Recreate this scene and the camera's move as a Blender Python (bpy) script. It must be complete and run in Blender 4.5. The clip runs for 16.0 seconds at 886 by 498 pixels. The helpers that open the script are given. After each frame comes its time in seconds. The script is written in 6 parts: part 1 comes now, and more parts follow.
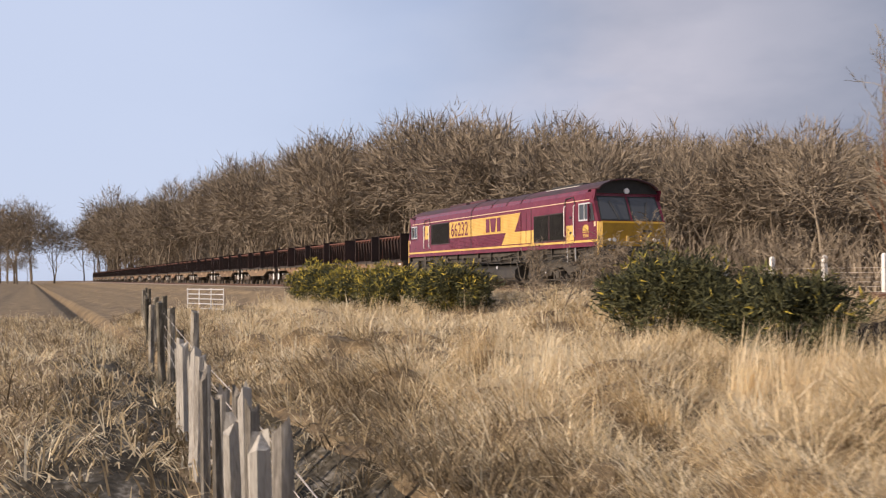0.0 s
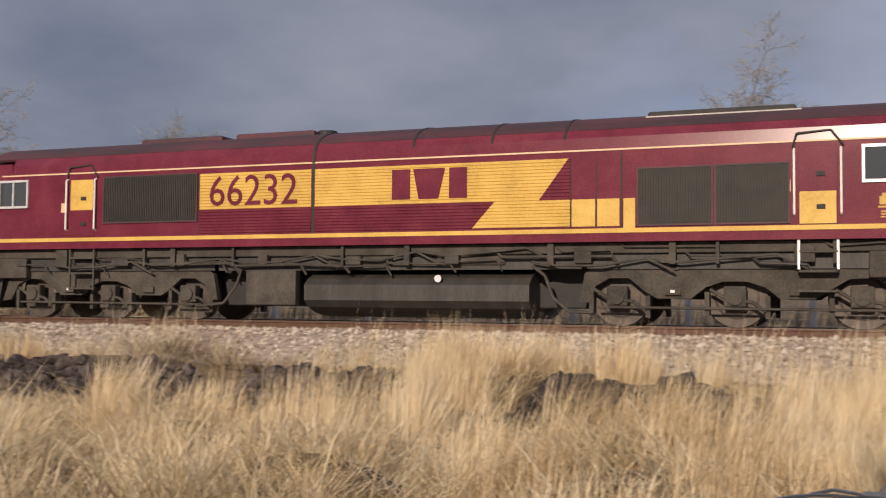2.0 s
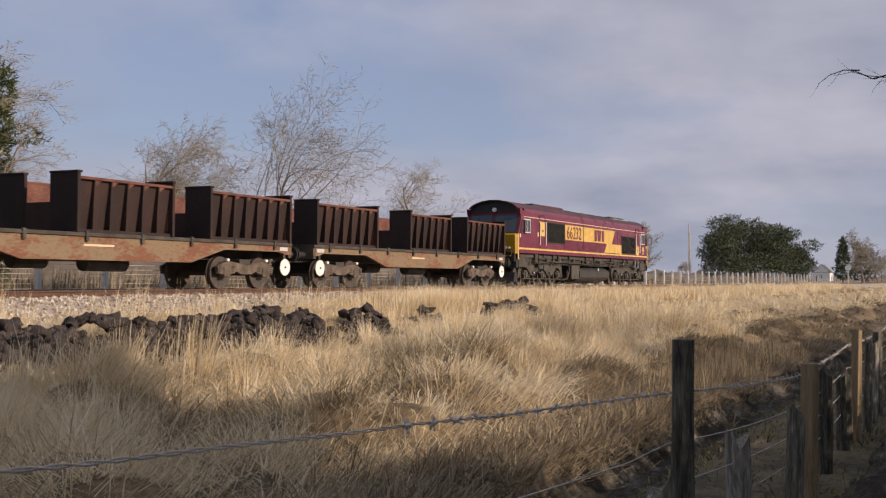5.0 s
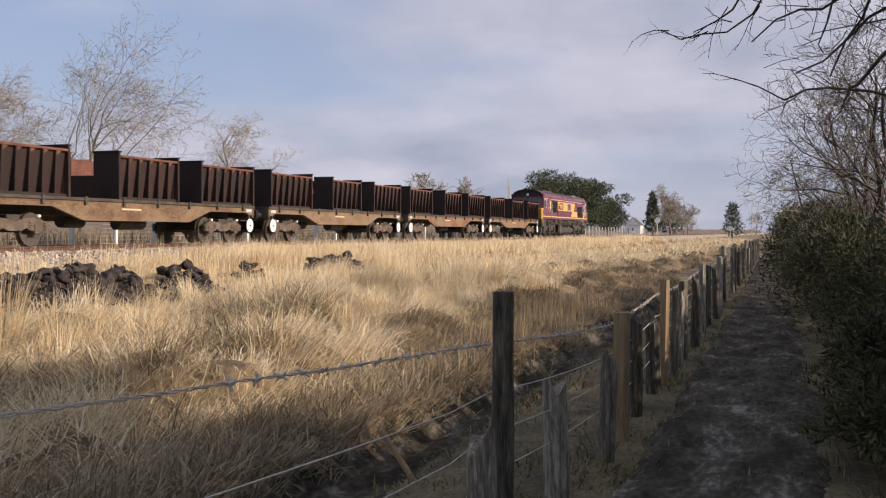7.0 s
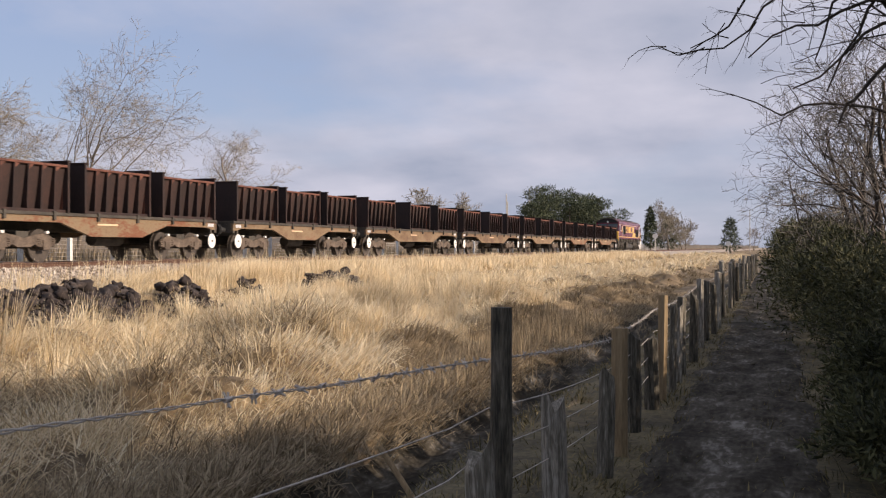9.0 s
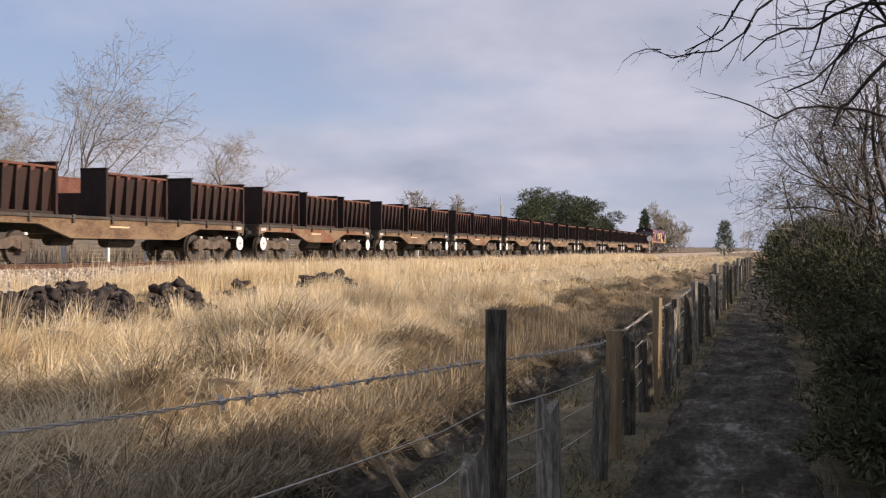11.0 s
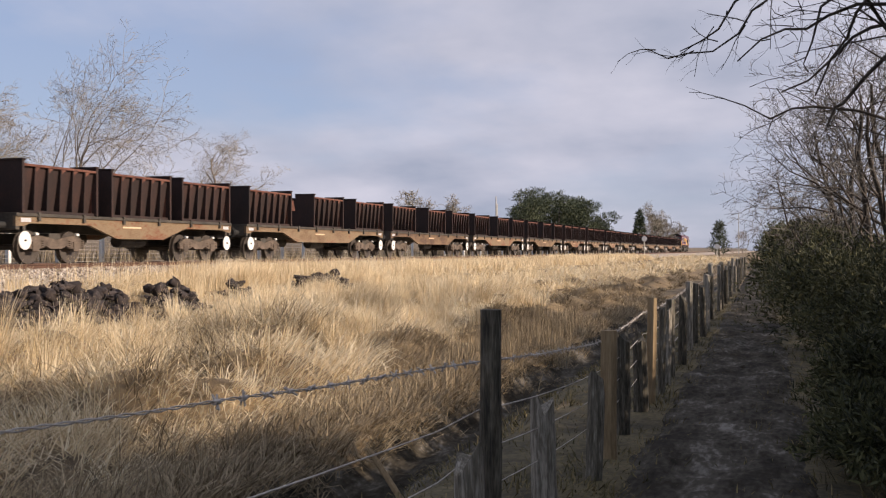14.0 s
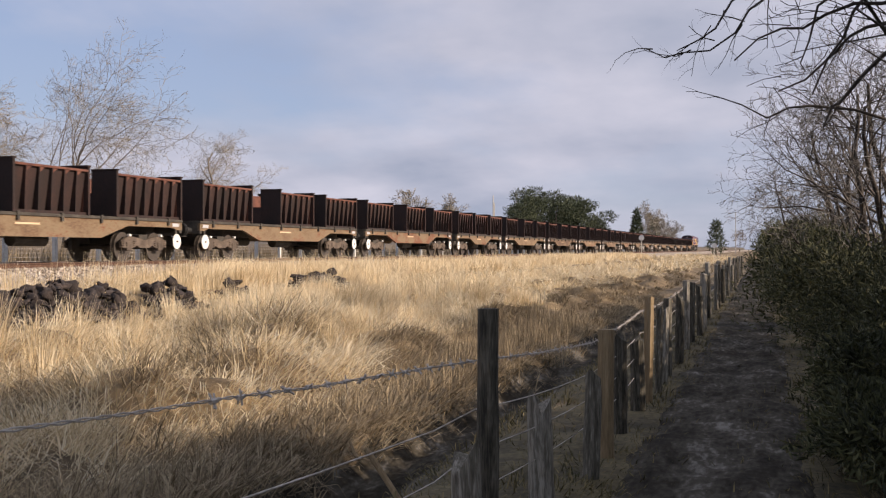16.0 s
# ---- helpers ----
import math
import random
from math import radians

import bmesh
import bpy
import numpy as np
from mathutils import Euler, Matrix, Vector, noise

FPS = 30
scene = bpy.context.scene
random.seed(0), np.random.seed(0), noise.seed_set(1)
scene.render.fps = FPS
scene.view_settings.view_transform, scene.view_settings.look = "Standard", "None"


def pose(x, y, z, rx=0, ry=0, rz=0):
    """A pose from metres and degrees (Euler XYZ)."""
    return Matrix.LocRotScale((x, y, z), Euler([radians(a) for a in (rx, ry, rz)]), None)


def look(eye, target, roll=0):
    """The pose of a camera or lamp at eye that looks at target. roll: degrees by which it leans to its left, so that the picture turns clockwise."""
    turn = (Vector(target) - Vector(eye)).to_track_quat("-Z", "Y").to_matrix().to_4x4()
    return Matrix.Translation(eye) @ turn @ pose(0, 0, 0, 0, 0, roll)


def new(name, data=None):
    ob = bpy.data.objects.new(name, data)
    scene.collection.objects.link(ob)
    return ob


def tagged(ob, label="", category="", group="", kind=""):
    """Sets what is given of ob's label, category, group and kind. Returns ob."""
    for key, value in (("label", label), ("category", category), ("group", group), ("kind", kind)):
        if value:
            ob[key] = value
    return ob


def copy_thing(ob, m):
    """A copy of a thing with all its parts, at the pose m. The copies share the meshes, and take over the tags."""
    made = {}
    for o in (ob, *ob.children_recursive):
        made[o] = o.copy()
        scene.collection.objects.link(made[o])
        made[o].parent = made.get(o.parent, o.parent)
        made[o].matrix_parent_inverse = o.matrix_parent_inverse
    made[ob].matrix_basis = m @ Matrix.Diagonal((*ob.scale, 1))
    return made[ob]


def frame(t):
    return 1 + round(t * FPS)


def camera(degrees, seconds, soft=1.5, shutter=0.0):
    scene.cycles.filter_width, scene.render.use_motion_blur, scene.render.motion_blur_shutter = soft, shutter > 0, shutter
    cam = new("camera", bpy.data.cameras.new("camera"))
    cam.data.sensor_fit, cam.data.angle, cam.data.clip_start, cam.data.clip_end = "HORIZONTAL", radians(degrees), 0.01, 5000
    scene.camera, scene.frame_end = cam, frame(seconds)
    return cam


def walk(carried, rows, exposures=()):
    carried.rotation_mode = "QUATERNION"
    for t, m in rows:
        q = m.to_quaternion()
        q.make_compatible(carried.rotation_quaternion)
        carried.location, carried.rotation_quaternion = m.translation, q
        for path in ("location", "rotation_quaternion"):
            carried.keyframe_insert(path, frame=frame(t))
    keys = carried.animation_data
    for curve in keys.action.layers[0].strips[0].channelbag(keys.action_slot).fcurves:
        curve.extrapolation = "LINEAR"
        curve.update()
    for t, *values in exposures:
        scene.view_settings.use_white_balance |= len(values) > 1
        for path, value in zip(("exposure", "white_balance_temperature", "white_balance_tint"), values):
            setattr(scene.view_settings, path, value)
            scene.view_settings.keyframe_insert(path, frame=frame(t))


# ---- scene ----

# ------------------------------------------------------------ camera
cam = camera(44.4, 16.0, soft=1.2, shutter=0.09)
EYE = 1.6
# seconds, yaw, pitch, roll, share of the first stride forward
PATH = [(0.0, 69.2, 1.6, 0.2, 1.0), (0.5, 62.8, 1.9, 0.2, 0.33), (1.0, 56.7, 2.1, 0.1, 0.0), (1.5, 44.8, 2.5, -0.2, 0.0),
        (2.0, 21.6, 2.9, -0.5, 0.0), (2.4, 1.0, 3.4, -0.5, 0.0), (2.8, -17.0, 3.8, -0.7, 0.0), (3.0, -25.9, 3.85, -0.5, 0.0),
        (3.5, -42.6, 3.7, -0.25, 0.0), (4.0, -50.8, 3.2, -0.1, 0.0), (4.5, -57.1, 2.1, 0.0, 0.0), (5.0, -63.0, 1.5, -0.4, 0.0),
        (6.2, -70.6, -0.3, -0.1, 0.0), (7.5, -72.6, -0.87, 0.0, 0.0), (8.0, -72.6, -0.73, 0.0, 0.0), (8.5, -72.5, -0.4, 0.0, 0.0),
        (9.0, -72.4, -0.04, 0.1, 0.0), (11.5, -72.8, 0.07, 0.0, 0.0), (12.5, -73.0, 0.06, 0.0, 0.0), (14.0, -72.95, 0.08, 0.0, 0.0),
        (16.0, -73.1, 0.03, 0.0, 0.0)]
walk(cam, [(t, pose(-7.5 * d, 0.7 * d, EYE, 90 + p, r, y)) for t, y, p, r, d in PATH],
     exposures=[(0.0, 0.15, 6700, 20), (0.5, 0.10, 6700, 20), (1.0, 0.12, 6700, 19), (2.0, -0.24, 6700, 20), (2.6, -0.56, 6700, 20), (3.0, -0.55, 6700, 20), (3.5, -0.24, 6700, 20), (5.0, -0.07, 6700, 21), (7.5, 0.25, 6650, 20), (16.0, 0.25, 6650, 20)])

# ------------------------------------------------------------ light
SUN_EL, SUN_AZ = 23.0, 178.0          # degrees; azimuth clockwise from +y
sun = new("sun", bpy.data.lights.new("sun", "SUN"))
sun.data.energy, sun.data.angle, sun.data.color = 5.0, radians(0.6), (1.0, 0.87, 0.68)
_a, _e = radians(SUN_AZ), radians(SUN_EL)
sun.matrix_world = look((0, 0, 0), (-math.sin(_a) * math.cos(_e), -math.cos(_a) * math.cos(_e), -math.sin(_e)))

world = bpy.data.worlds.new("sky")
scene.world = world
world.use_nodes = True


def build_sky():
    nt = world.node_tree
    nt.nodes.clear()
    N, L = nt.nodes.new, nt.links.new
    sky = N("ShaderNodeTexSky")
    sky.sky_type, sky.sun_disc = "NISHITA", False
    sky.sun_elevation, sky.sun_rotation = radians(SUN_EL), radians(SUN_AZ)
    sky.air_density, sky.dust_density, sky.ozone_density = 1.0, 0.6, 1.5
    co = N("ShaderNodeTexCoord")
    sep = N("ShaderNodeSeparateXYZ")
    L(co.outputs["Generated"], sep.inputs[0])
    up = N("ShaderNodeMath"); up.operation = "MAXIMUM"; up.inputs[1].default_value = 0.0
    L(sep.outputs["Z"], up.inputs[0])
    den = N("ShaderNodeMath"); den.operation = "ADD"; den.inputs[1].default_value = 0.24
    L(up.outputs[0], den.inputs[0])
    px = N("ShaderNodeMath"); px.operation = "DIVIDE"
    py = N("ShaderNodeMath"); py.operation = "DIVIDE"
    for m, axis in ((px, "X"), (py, "Y")):
        L(sep.outputs[axis], m.inputs[0]); L(den.outputs[0], m.inputs[1])
    flat = N("ShaderNodeCombineXYZ")
    L(px.outputs[0], flat.inputs[0]); L(py.outputs[0], flat.inputs[1])
    big = N("ShaderNodeTexNoise")
    big.inputs["Scale"].default_value, big.inputs["Detail"].default_value, big.inputs["Roughness"].default_value = 0.62, 7.0, 0.52
    shift = N("ShaderNodeVectorMath"); shift.operation = "ADD"; shift.inputs[1].default_value = (3.1, 7.4, 0.0)
    L(flat.outputs[0], shift.inputs[0]); L(shift.outputs[0], big.inputs["Vector"])
    cover = N("ShaderNodeValToRGB")
    cover.color_ramp.elements[0].position, cover.color_ramp.elements[1].position = 0.38, 0.54
    L(big.outputs["Fac"], cover.inputs[0])
    tone = N("ShaderNodeTexNoise")
    tone.inputs["Scale"].default_value, tone.inputs["Detail"].default_value = 1.3, 6.0
    L(flat.outputs[0], tone.inputs["Vector"])
    shade = N("ShaderNodeValToRGB")
    shade.color_ramp.elements[0].position, shade.color_ramp.elements[0].color = 0.36, (4.2, 5.0, 6.3, 1)
    shade.color_ramp.elements[1].position, shade.color_ramp.elements[1].color = 0.66, (7.6, 8.0, 9.0, 1)
    L(tone.outputs["Fac"], shade.inputs[0])
    pale = N("ShaderNodeMix"); pale.data_type = "RGBA"
    pale.inputs[0].default_value = 0.5
    L(sky.outputs[0], pale.inputs[6]); pale.inputs[7].default_value = (5.5, 7.2, 10.5, 1)
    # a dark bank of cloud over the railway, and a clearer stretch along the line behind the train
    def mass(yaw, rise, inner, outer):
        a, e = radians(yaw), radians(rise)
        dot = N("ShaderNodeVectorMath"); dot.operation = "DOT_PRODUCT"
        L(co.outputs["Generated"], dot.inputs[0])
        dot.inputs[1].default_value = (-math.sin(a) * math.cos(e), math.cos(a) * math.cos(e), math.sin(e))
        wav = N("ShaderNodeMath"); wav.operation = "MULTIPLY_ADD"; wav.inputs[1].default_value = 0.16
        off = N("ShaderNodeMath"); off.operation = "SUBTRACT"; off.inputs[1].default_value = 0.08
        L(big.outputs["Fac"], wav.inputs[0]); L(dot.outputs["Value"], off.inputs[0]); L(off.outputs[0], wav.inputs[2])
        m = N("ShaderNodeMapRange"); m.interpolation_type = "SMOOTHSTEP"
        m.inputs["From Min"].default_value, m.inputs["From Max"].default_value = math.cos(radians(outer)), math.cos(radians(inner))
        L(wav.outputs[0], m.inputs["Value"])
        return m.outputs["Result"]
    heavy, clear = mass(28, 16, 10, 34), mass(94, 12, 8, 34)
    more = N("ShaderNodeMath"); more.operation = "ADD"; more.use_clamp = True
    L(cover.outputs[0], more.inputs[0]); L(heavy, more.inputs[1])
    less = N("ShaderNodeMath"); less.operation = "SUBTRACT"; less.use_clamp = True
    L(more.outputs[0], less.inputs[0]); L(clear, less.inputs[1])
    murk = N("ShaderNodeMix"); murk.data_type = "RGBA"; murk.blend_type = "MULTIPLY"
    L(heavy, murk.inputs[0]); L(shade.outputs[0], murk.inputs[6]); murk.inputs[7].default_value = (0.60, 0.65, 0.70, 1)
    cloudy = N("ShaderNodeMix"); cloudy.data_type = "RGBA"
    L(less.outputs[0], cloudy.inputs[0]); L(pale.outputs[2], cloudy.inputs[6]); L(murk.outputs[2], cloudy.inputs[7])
    mix = N("ShaderNodeMix"); mix.data_type = "RGBA"
    thin = N("ShaderNodeMath"); thin.operation = "MULTIPLY"; thin.inputs[1].default_value = 0.75
    L(clear, thin.inputs[0]); L(thin.outputs[0], mix.inputs[0])
    L(cloudy.outputs[2], mix.inputs[6]); mix.inputs[7].default_value = (8.0, 9.8, 12.2, 1)
    bg, out = N("ShaderNodeBackground"), N("ShaderNodeOutputWorld")
    bg.inputs["Strength"].default_value = 0.070
    L(mix.outputs[2], bg.inputs[0]); L(bg.outputs[0], out.inputs[0])


build_sky()

# ------------------------------------------------------------ materials


def material(name, stops, scale=6.0, rough=0.8, metal=0.0, bump=0.2, fine=60.0, per="", stretch=(1, 1, 1), spread=0.25, gloss=None, thin=0.0):
    """Noise-driven colour between stops at two scales, with bump; per: "island" or "object" adds a random shade."""
    m = bpy.data.materials.new(name)
    m.use_nodes = True
    nt = m.node_tree
    N, L = nt.nodes.new, nt.links.new
    bsdf = nt.nodes["Principled BSDF"]
    bsdf.inputs["Roughness"].default_value, bsdf.inputs["Metallic"].default_value = rough, metal
    if gloss is not None:
        bsdf.inputs["Specular IOR Level"].default_value = gloss
    co, mp = N("ShaderNodeTexCoord"), N("ShaderNodeMapping")
    mp.inputs["Scale"].default_value = stretch
    L(co.outputs["Object"], mp.inputs[0])
    a, b = N("ShaderNodeTexNoise"), N("ShaderNodeTexNoise")
    a.inputs["Scale"].default_value, a.inputs["Detail"].default_value, a.inputs["Roughness"].default_value = scale, 6.0, 0.6
    b.inputs["Scale"].default_value, b.inputs["Detail"].default_value = fine, 4.0
    L(mp.outputs[0], a.inputs["Vector"]); L(mp.outputs[0], b.inputs["Vector"])
    mixv = N("ShaderNodeMath"); mixv.operation = "MULTIPLY_ADD"
    mixv.inputs[1].default_value = 0.35
    L(b.outputs["Fac"], mixv.inputs[0])
    half = N("ShaderNodeMath"); half.operation = "MULTIPLY"; half.inputs[1].default_value = 0.65
    L(a.outputs["Fac"], half.inputs[0]); L(half.outputs[0], mixv.inputs[2])
    fac = mixv.outputs[0]
    if per:
        if per == "island":
            rnd = N("ShaderNodeNewGeometry").outputs["Random Per Island"]
        else:
            rnd = N("ShaderNodeObjectInfo").outputs["Random"]
        add = N("ShaderNodeMath"); add.operation = "MULTIPLY_ADD"
        add.inputs[1].default_value = spread
        off = N("ShaderNodeMath"); off.operation = "SUBTRACT"; off.inputs[1].default_value = spread / 2
        L(fac, off.inputs[0]); L(rnd, add.inputs[0]); L(off.outputs[0], add.inputs[2])
        fac = add.outputs[0]
    ramp = N("ShaderNodeValToRGB")
    els = ramp.color_ramp.elements
    lo, hi = 0.34, 0.66
    for i, c in enumerate(stops):
        p = lo + (hi - lo) * i / max(1, len(stops) - 1)
        e = els[i] if i < 2 else els.new(p)
        e.position, e.color = p, (*c, 1)
    L(fac, ramp.inputs[0]); L(ramp.outputs[0], bsdf.inputs["Base Color"])
    if bump:
        bp = N("ShaderNodeBump")
        bp.inputs["Strength"].default_value, bp.inputs["Distance"].default_value = bump, 0.02
        L(mixv.outputs[0], bp.inputs["Height"]); L(bp.outputs[0], bsdf.inputs["Normal"])
    if thin:
        tl, mx = N("ShaderNodeBsdfTranslucent"), N("ShaderNodeMixShader")
        mx.inputs[0].default_value = thin
        L(ramp.outputs[0], tl.inputs["Color"])
        L(bsdf.outputs[0], mx.inputs[1]); L(tl.outputs[0], mx.inputs[2])
        L(mx.outputs[0], nt.nodes["Material Output"].inputs["Surface"])
    return m


MAROON = material("maroon paint", [(0.095, 0.014, 0.026), (0.135, 0.020, 0.036), (0.17, 0.034, 0.050)], 1.5, 0.24, 0, 0.02, 30, gloss=0.3)
ROOFPAINT = material("grimy roof paint", [(0.022, 0.017, 0.018), (0.052, 0.021, 0.026), (0.105, 0.025, 0.036)], 0.8, 0.65, 0, 0.08, 20, stretch=(0.5, 2, 2))
GOLD = material("yellow paint", [(0.46, 0.30, 0.075), (0.60, 0.39, 0.10), (0.66, 0.45, 0.13)], 1.6, 0.26, 0, 0.02, 30, gloss=0.3)
NOSE = material("nose yellow paint", [(0.20, 0.115, 0.008), (0.36, 0.205, 0.012), (0.42, 0.25, 0.02)], 2.0, 0.4, 0, 0.03, 30)
CREAM = material("cream lining", [(0.60, 0.42, 0.26), (0.70, 0.50, 0.32)], 3, 0.5, 0, 0.0)
GRILLE = material("black grille", [(0.012, 0.011, 0.010), (0.03, 0.027, 0.022)], 4, 0.7, 0, 0.1)
GRIME = material("underframe grime", [(0.024, 0.021, 0.017), (0.053, 0.046, 0.037), (0.088, 0.077, 0.062)], 2.2, 0.85, 0, 0.3, 30)
TANK = material("black tank paint", [(0.018, 0.017, 0.016), (0.035, 0.032, 0.028), (0.06, 0.054, 0.046)], 1.8, 0.6, 0, 0.1, 20, stretch=(2, 1, 0.4))
BLACK = material("black rubber", [(0.012, 0.012, 0.012), (0.025, 0.024, 0.022)], 5, 0.7, 0, 0.1)
WHITE = material("white paint", [(0.62, 0.61, 0.57), (0.80, 0.79, 0.76)], 4, 0.5, 0, 0.02)
ALLOY = material("window alloy", [(0.55, 0.56, 0.57), (0.75, 0.75, 0.75)], 6, 0.4, 0.4, 0.02)
STEEL = material("worn wheel steel", [(0.06, 0.05, 0.042), (0.12, 0.10, 0.085)], 5, 0.6, 0.5, 0.1)
RUST = material("rusty brown steel", [(0.011, 0.006, 0.005), (0.022, 0.010, 0.008), (0.044, 0.018, 0.013)], 1.4, 0.8, 0, 0.25, 18, per="object", spread=0.1, stretch=(1, 1, 0.5))
DUST = material("dusty brown running gear", [(0.045, 0.033, 0.025), (0.10, 0.075, 0.056), (0.17, 0.13, 0.10)], 3.0, 0.85, 0, 0.3, 26)
RUSTIN_LIT = material("orange rust lining and lit edges", [(0.055, 0.020, 0.014), (0.12, 0.045, 0.030), (0.19, 0.080, 0.052)], 2, 0.85, 0, 0.2, 20)
SOLE = material("khaki wagon paint", [(0.075, 0.042, 0.026), (0.15, 0.092, 0.050), (0.20, 0.145, 0.085), (0.16, 0.062, 0.030)], 0.9, 0.75, 0, 0.15, 14, per="object", spread=0.25, stretch=(0.6, 1, 1.5))
BALLAST = material("pale granite ballast", [(0.19, 0.15, 0.115), (0.36, 0.30, 0.24), (0.49, 0.425, 0.355)], 9, 0.9, 0, 0.6, 26)
STONES = material("loose ballast stones", [(0.19, 0.15, 0.115), (0.38, 0.32, 0.26), (0.53, 0.465, 0.39)], 9, 0.9, 0, 0.3, 40, per="island", spread=0.5)
RAIL = material("rusty rail", [(0.07, 0.035, 0.022), (0.14, 0.075, 0.05)], 6, 0.7, 0.3, 0.2)
RAILTOP = material("polished rail head", [(0.30, 0.28, 0.26), (0.45, 0.43, 0.40)], 8, 0.3, 0.9, 0.02)
CONCRETE = material("weathered concrete", [(0.30, 0.28, 0.25), (0.45, 0.43, 0.39), (0.52, 0.50, 0.46)], 4, 0.9, 0, 0.3)
EARTH = material("straw-littered earth", [(0.055, 0.038, 0.020), (0.15, 0.105, 0.055), (0.34, 0.25, 0.135)], 1.3, 1.0, 0, 0.9, 14, stretch=(1, 1, 1))
GLASS = bpy.data.materials.new("tinted cab glass")
GLASS.use_nodes = True
GLASS.node_tree.nodes["Principled BSDF"].inputs["Base Color"].default_value = (0.05, 0.056, 0.062, 1)
GLASS.node_tree.nodes["Principled BSDF"].inputs["Roughness"].default_value = 0.05
GLASS.node_tree.nodes["Principled BSDF"].inputs["Specular IOR Level"].default_value = 0.6
LAMP = bpy.data.materials.new("lamp lens")
LAMP.use_nodes = True
LAMP.node_tree.nodes["Principled BSDF"].inputs["Base Color"].default_value = (0.75, 0.74, 0.70, 1)
LAMP.node_tree.nodes["Principled BSDF"].inputs["Roughness"].default_value = 0.15

# ------------------------------------------------------------ mesh helpers


def part(name, bm, mat, parent=None, label="", smooth=False):
    """Links a bmesh as one mesh object, under a parent if given."""
    me = bpy.data.meshes.new(name)
    bmesh.ops.recalc_face_normals(bm, faces=bm.faces)
    bm.to_mesh(me)
    bm.free()
    me.materials.append(mat)
    if smooth:
        for p in me.polygons:
            p.use_smooth = True
    ob = new(name, me)
    if parent:
        ob.parent = parent
    if label:
        ob["label"] = label
    return ob


def raw(name, verts, faces, mat, parent=None, smooth=False):
    me = bpy.data.meshes.new(name)
    me.from_pydata(verts, [], faces)
    me.materials.append(mat)
    if smooth:
        me.polygons.foreach_set("use_smooth", [True] * len(me.polygons))
    ob = new(name, me)
    if parent:
        ob.parent = parent
    return ob


def box(bm, x0, x1, y0, y1, z0, z1, bevel=0.0):
    ret = bmesh.ops.create_cube(bm, size=1.0)
    vs = ret["verts"]
    bmesh.ops.transform(bm, verts=vs, matrix=Matrix.Translation(((x0 + x1) / 2, (y0 + y1) / 2, (z0 + z1) / 2)) @ Matrix.Diagonal((x1 - x0, y1 - y0, z1 - z0, 1)))
    if bevel:
        es = list({e for v in vs for e in v.link_edges})
        bmesh.ops.bevel(bm, geom=es, offset=bevel, segments=2, affect="EDGES", profile=0.5)
    return bm


def cyl(bm, p, q, r0, r1=None, n=12):
    """A capped cylinder or cone from p to q."""
    p, q = Vector(p), Vector(q)
    d = q - p
    m = Matrix.Translation((p + q) / 2) @ d.to_track_quat("Z", "Y").to_matrix().to_4x4()
    bmesh.ops.create_cone(bm, cap_ends=True, segments=n, radius1=r0, radius2=r0 if r1 is None else r1, depth=d.length, matrix=m)
    return bm


def prism(bm, poly, y0, y1):
    """A polygon of (x, z) drawn out from y0 to y1."""
    a = [bm.verts.new((x, y0, z)) for x, z in poly]
    b = [bm.verts.new((x, y1, z)) for x, z in poly]
    bm.faces.new(a), bm.faces.new(b[::-1])
    for i in range(len(poly)):
        j = (i + 1) % len(poly)
        bm.faces.new((a[i], b[i], b[j], a[j]))
    return bm


def loft(bm, rings, caps=True):
    """Rings of equal length, joined in turn."""
    rows = [[bm.verts.new(v) for v in r] for r in rings]
    n = len(rows[0])
    for a, b in zip(rows, rows[1:]):
        for i in range(n):
            j = (i + 1) % n
            bm.faces.new((a[i], a[j], b[j], b[i]))
    if caps:
        bm.faces.new(rows[0][::-1]), bm.faces.new(rows[-1])
    return bm


def tube(bm, pts, r, n=6):
    for p, q in zip(pts, pts[1:]):
        cyl(bm, p, q, r, n=n)
    return bm


def thing(name, label, category, group="", at=None, kind=""):
    ob = new(name)
    ob.empty_display_size = 0.2
    if at is not None:
        ob.matrix_basis = at
    return tagged(ob, label, category, group, kind)


def B():
    return bmesh.new()


def smoothstep(a, b, v):
    t = min(1.0, max(0.0, (v - a) / (b - a)))
    return t * t * (3 - 2 * t)


# ------------------------------------------------------------ ground
TRACK_Y, RAIL_Z = 20.33, 1.23
PROFILE = [(-3000, 2.0), (-60, 0.6), (-6, 0.25), (-1.6, 0.10), (-0.9, 0.0), (0.7, 0.0), (1.2, 0.04), (2.2, -0.03), (2.7, -0.25), (3.1, -0.60), (3.5, -0.58), (3.85, -0.15),
           (4.4, -0.18), (7.0, -0.04), (10.0, 0.06), (12.4, 0.10), (13.2, 0.22), (14.0, 0.48), (15.6, 0.50), (17.0, 0.80), (24.0, 0.85), (27, 0.95), (60, 1.2), (3000, 4.0)]


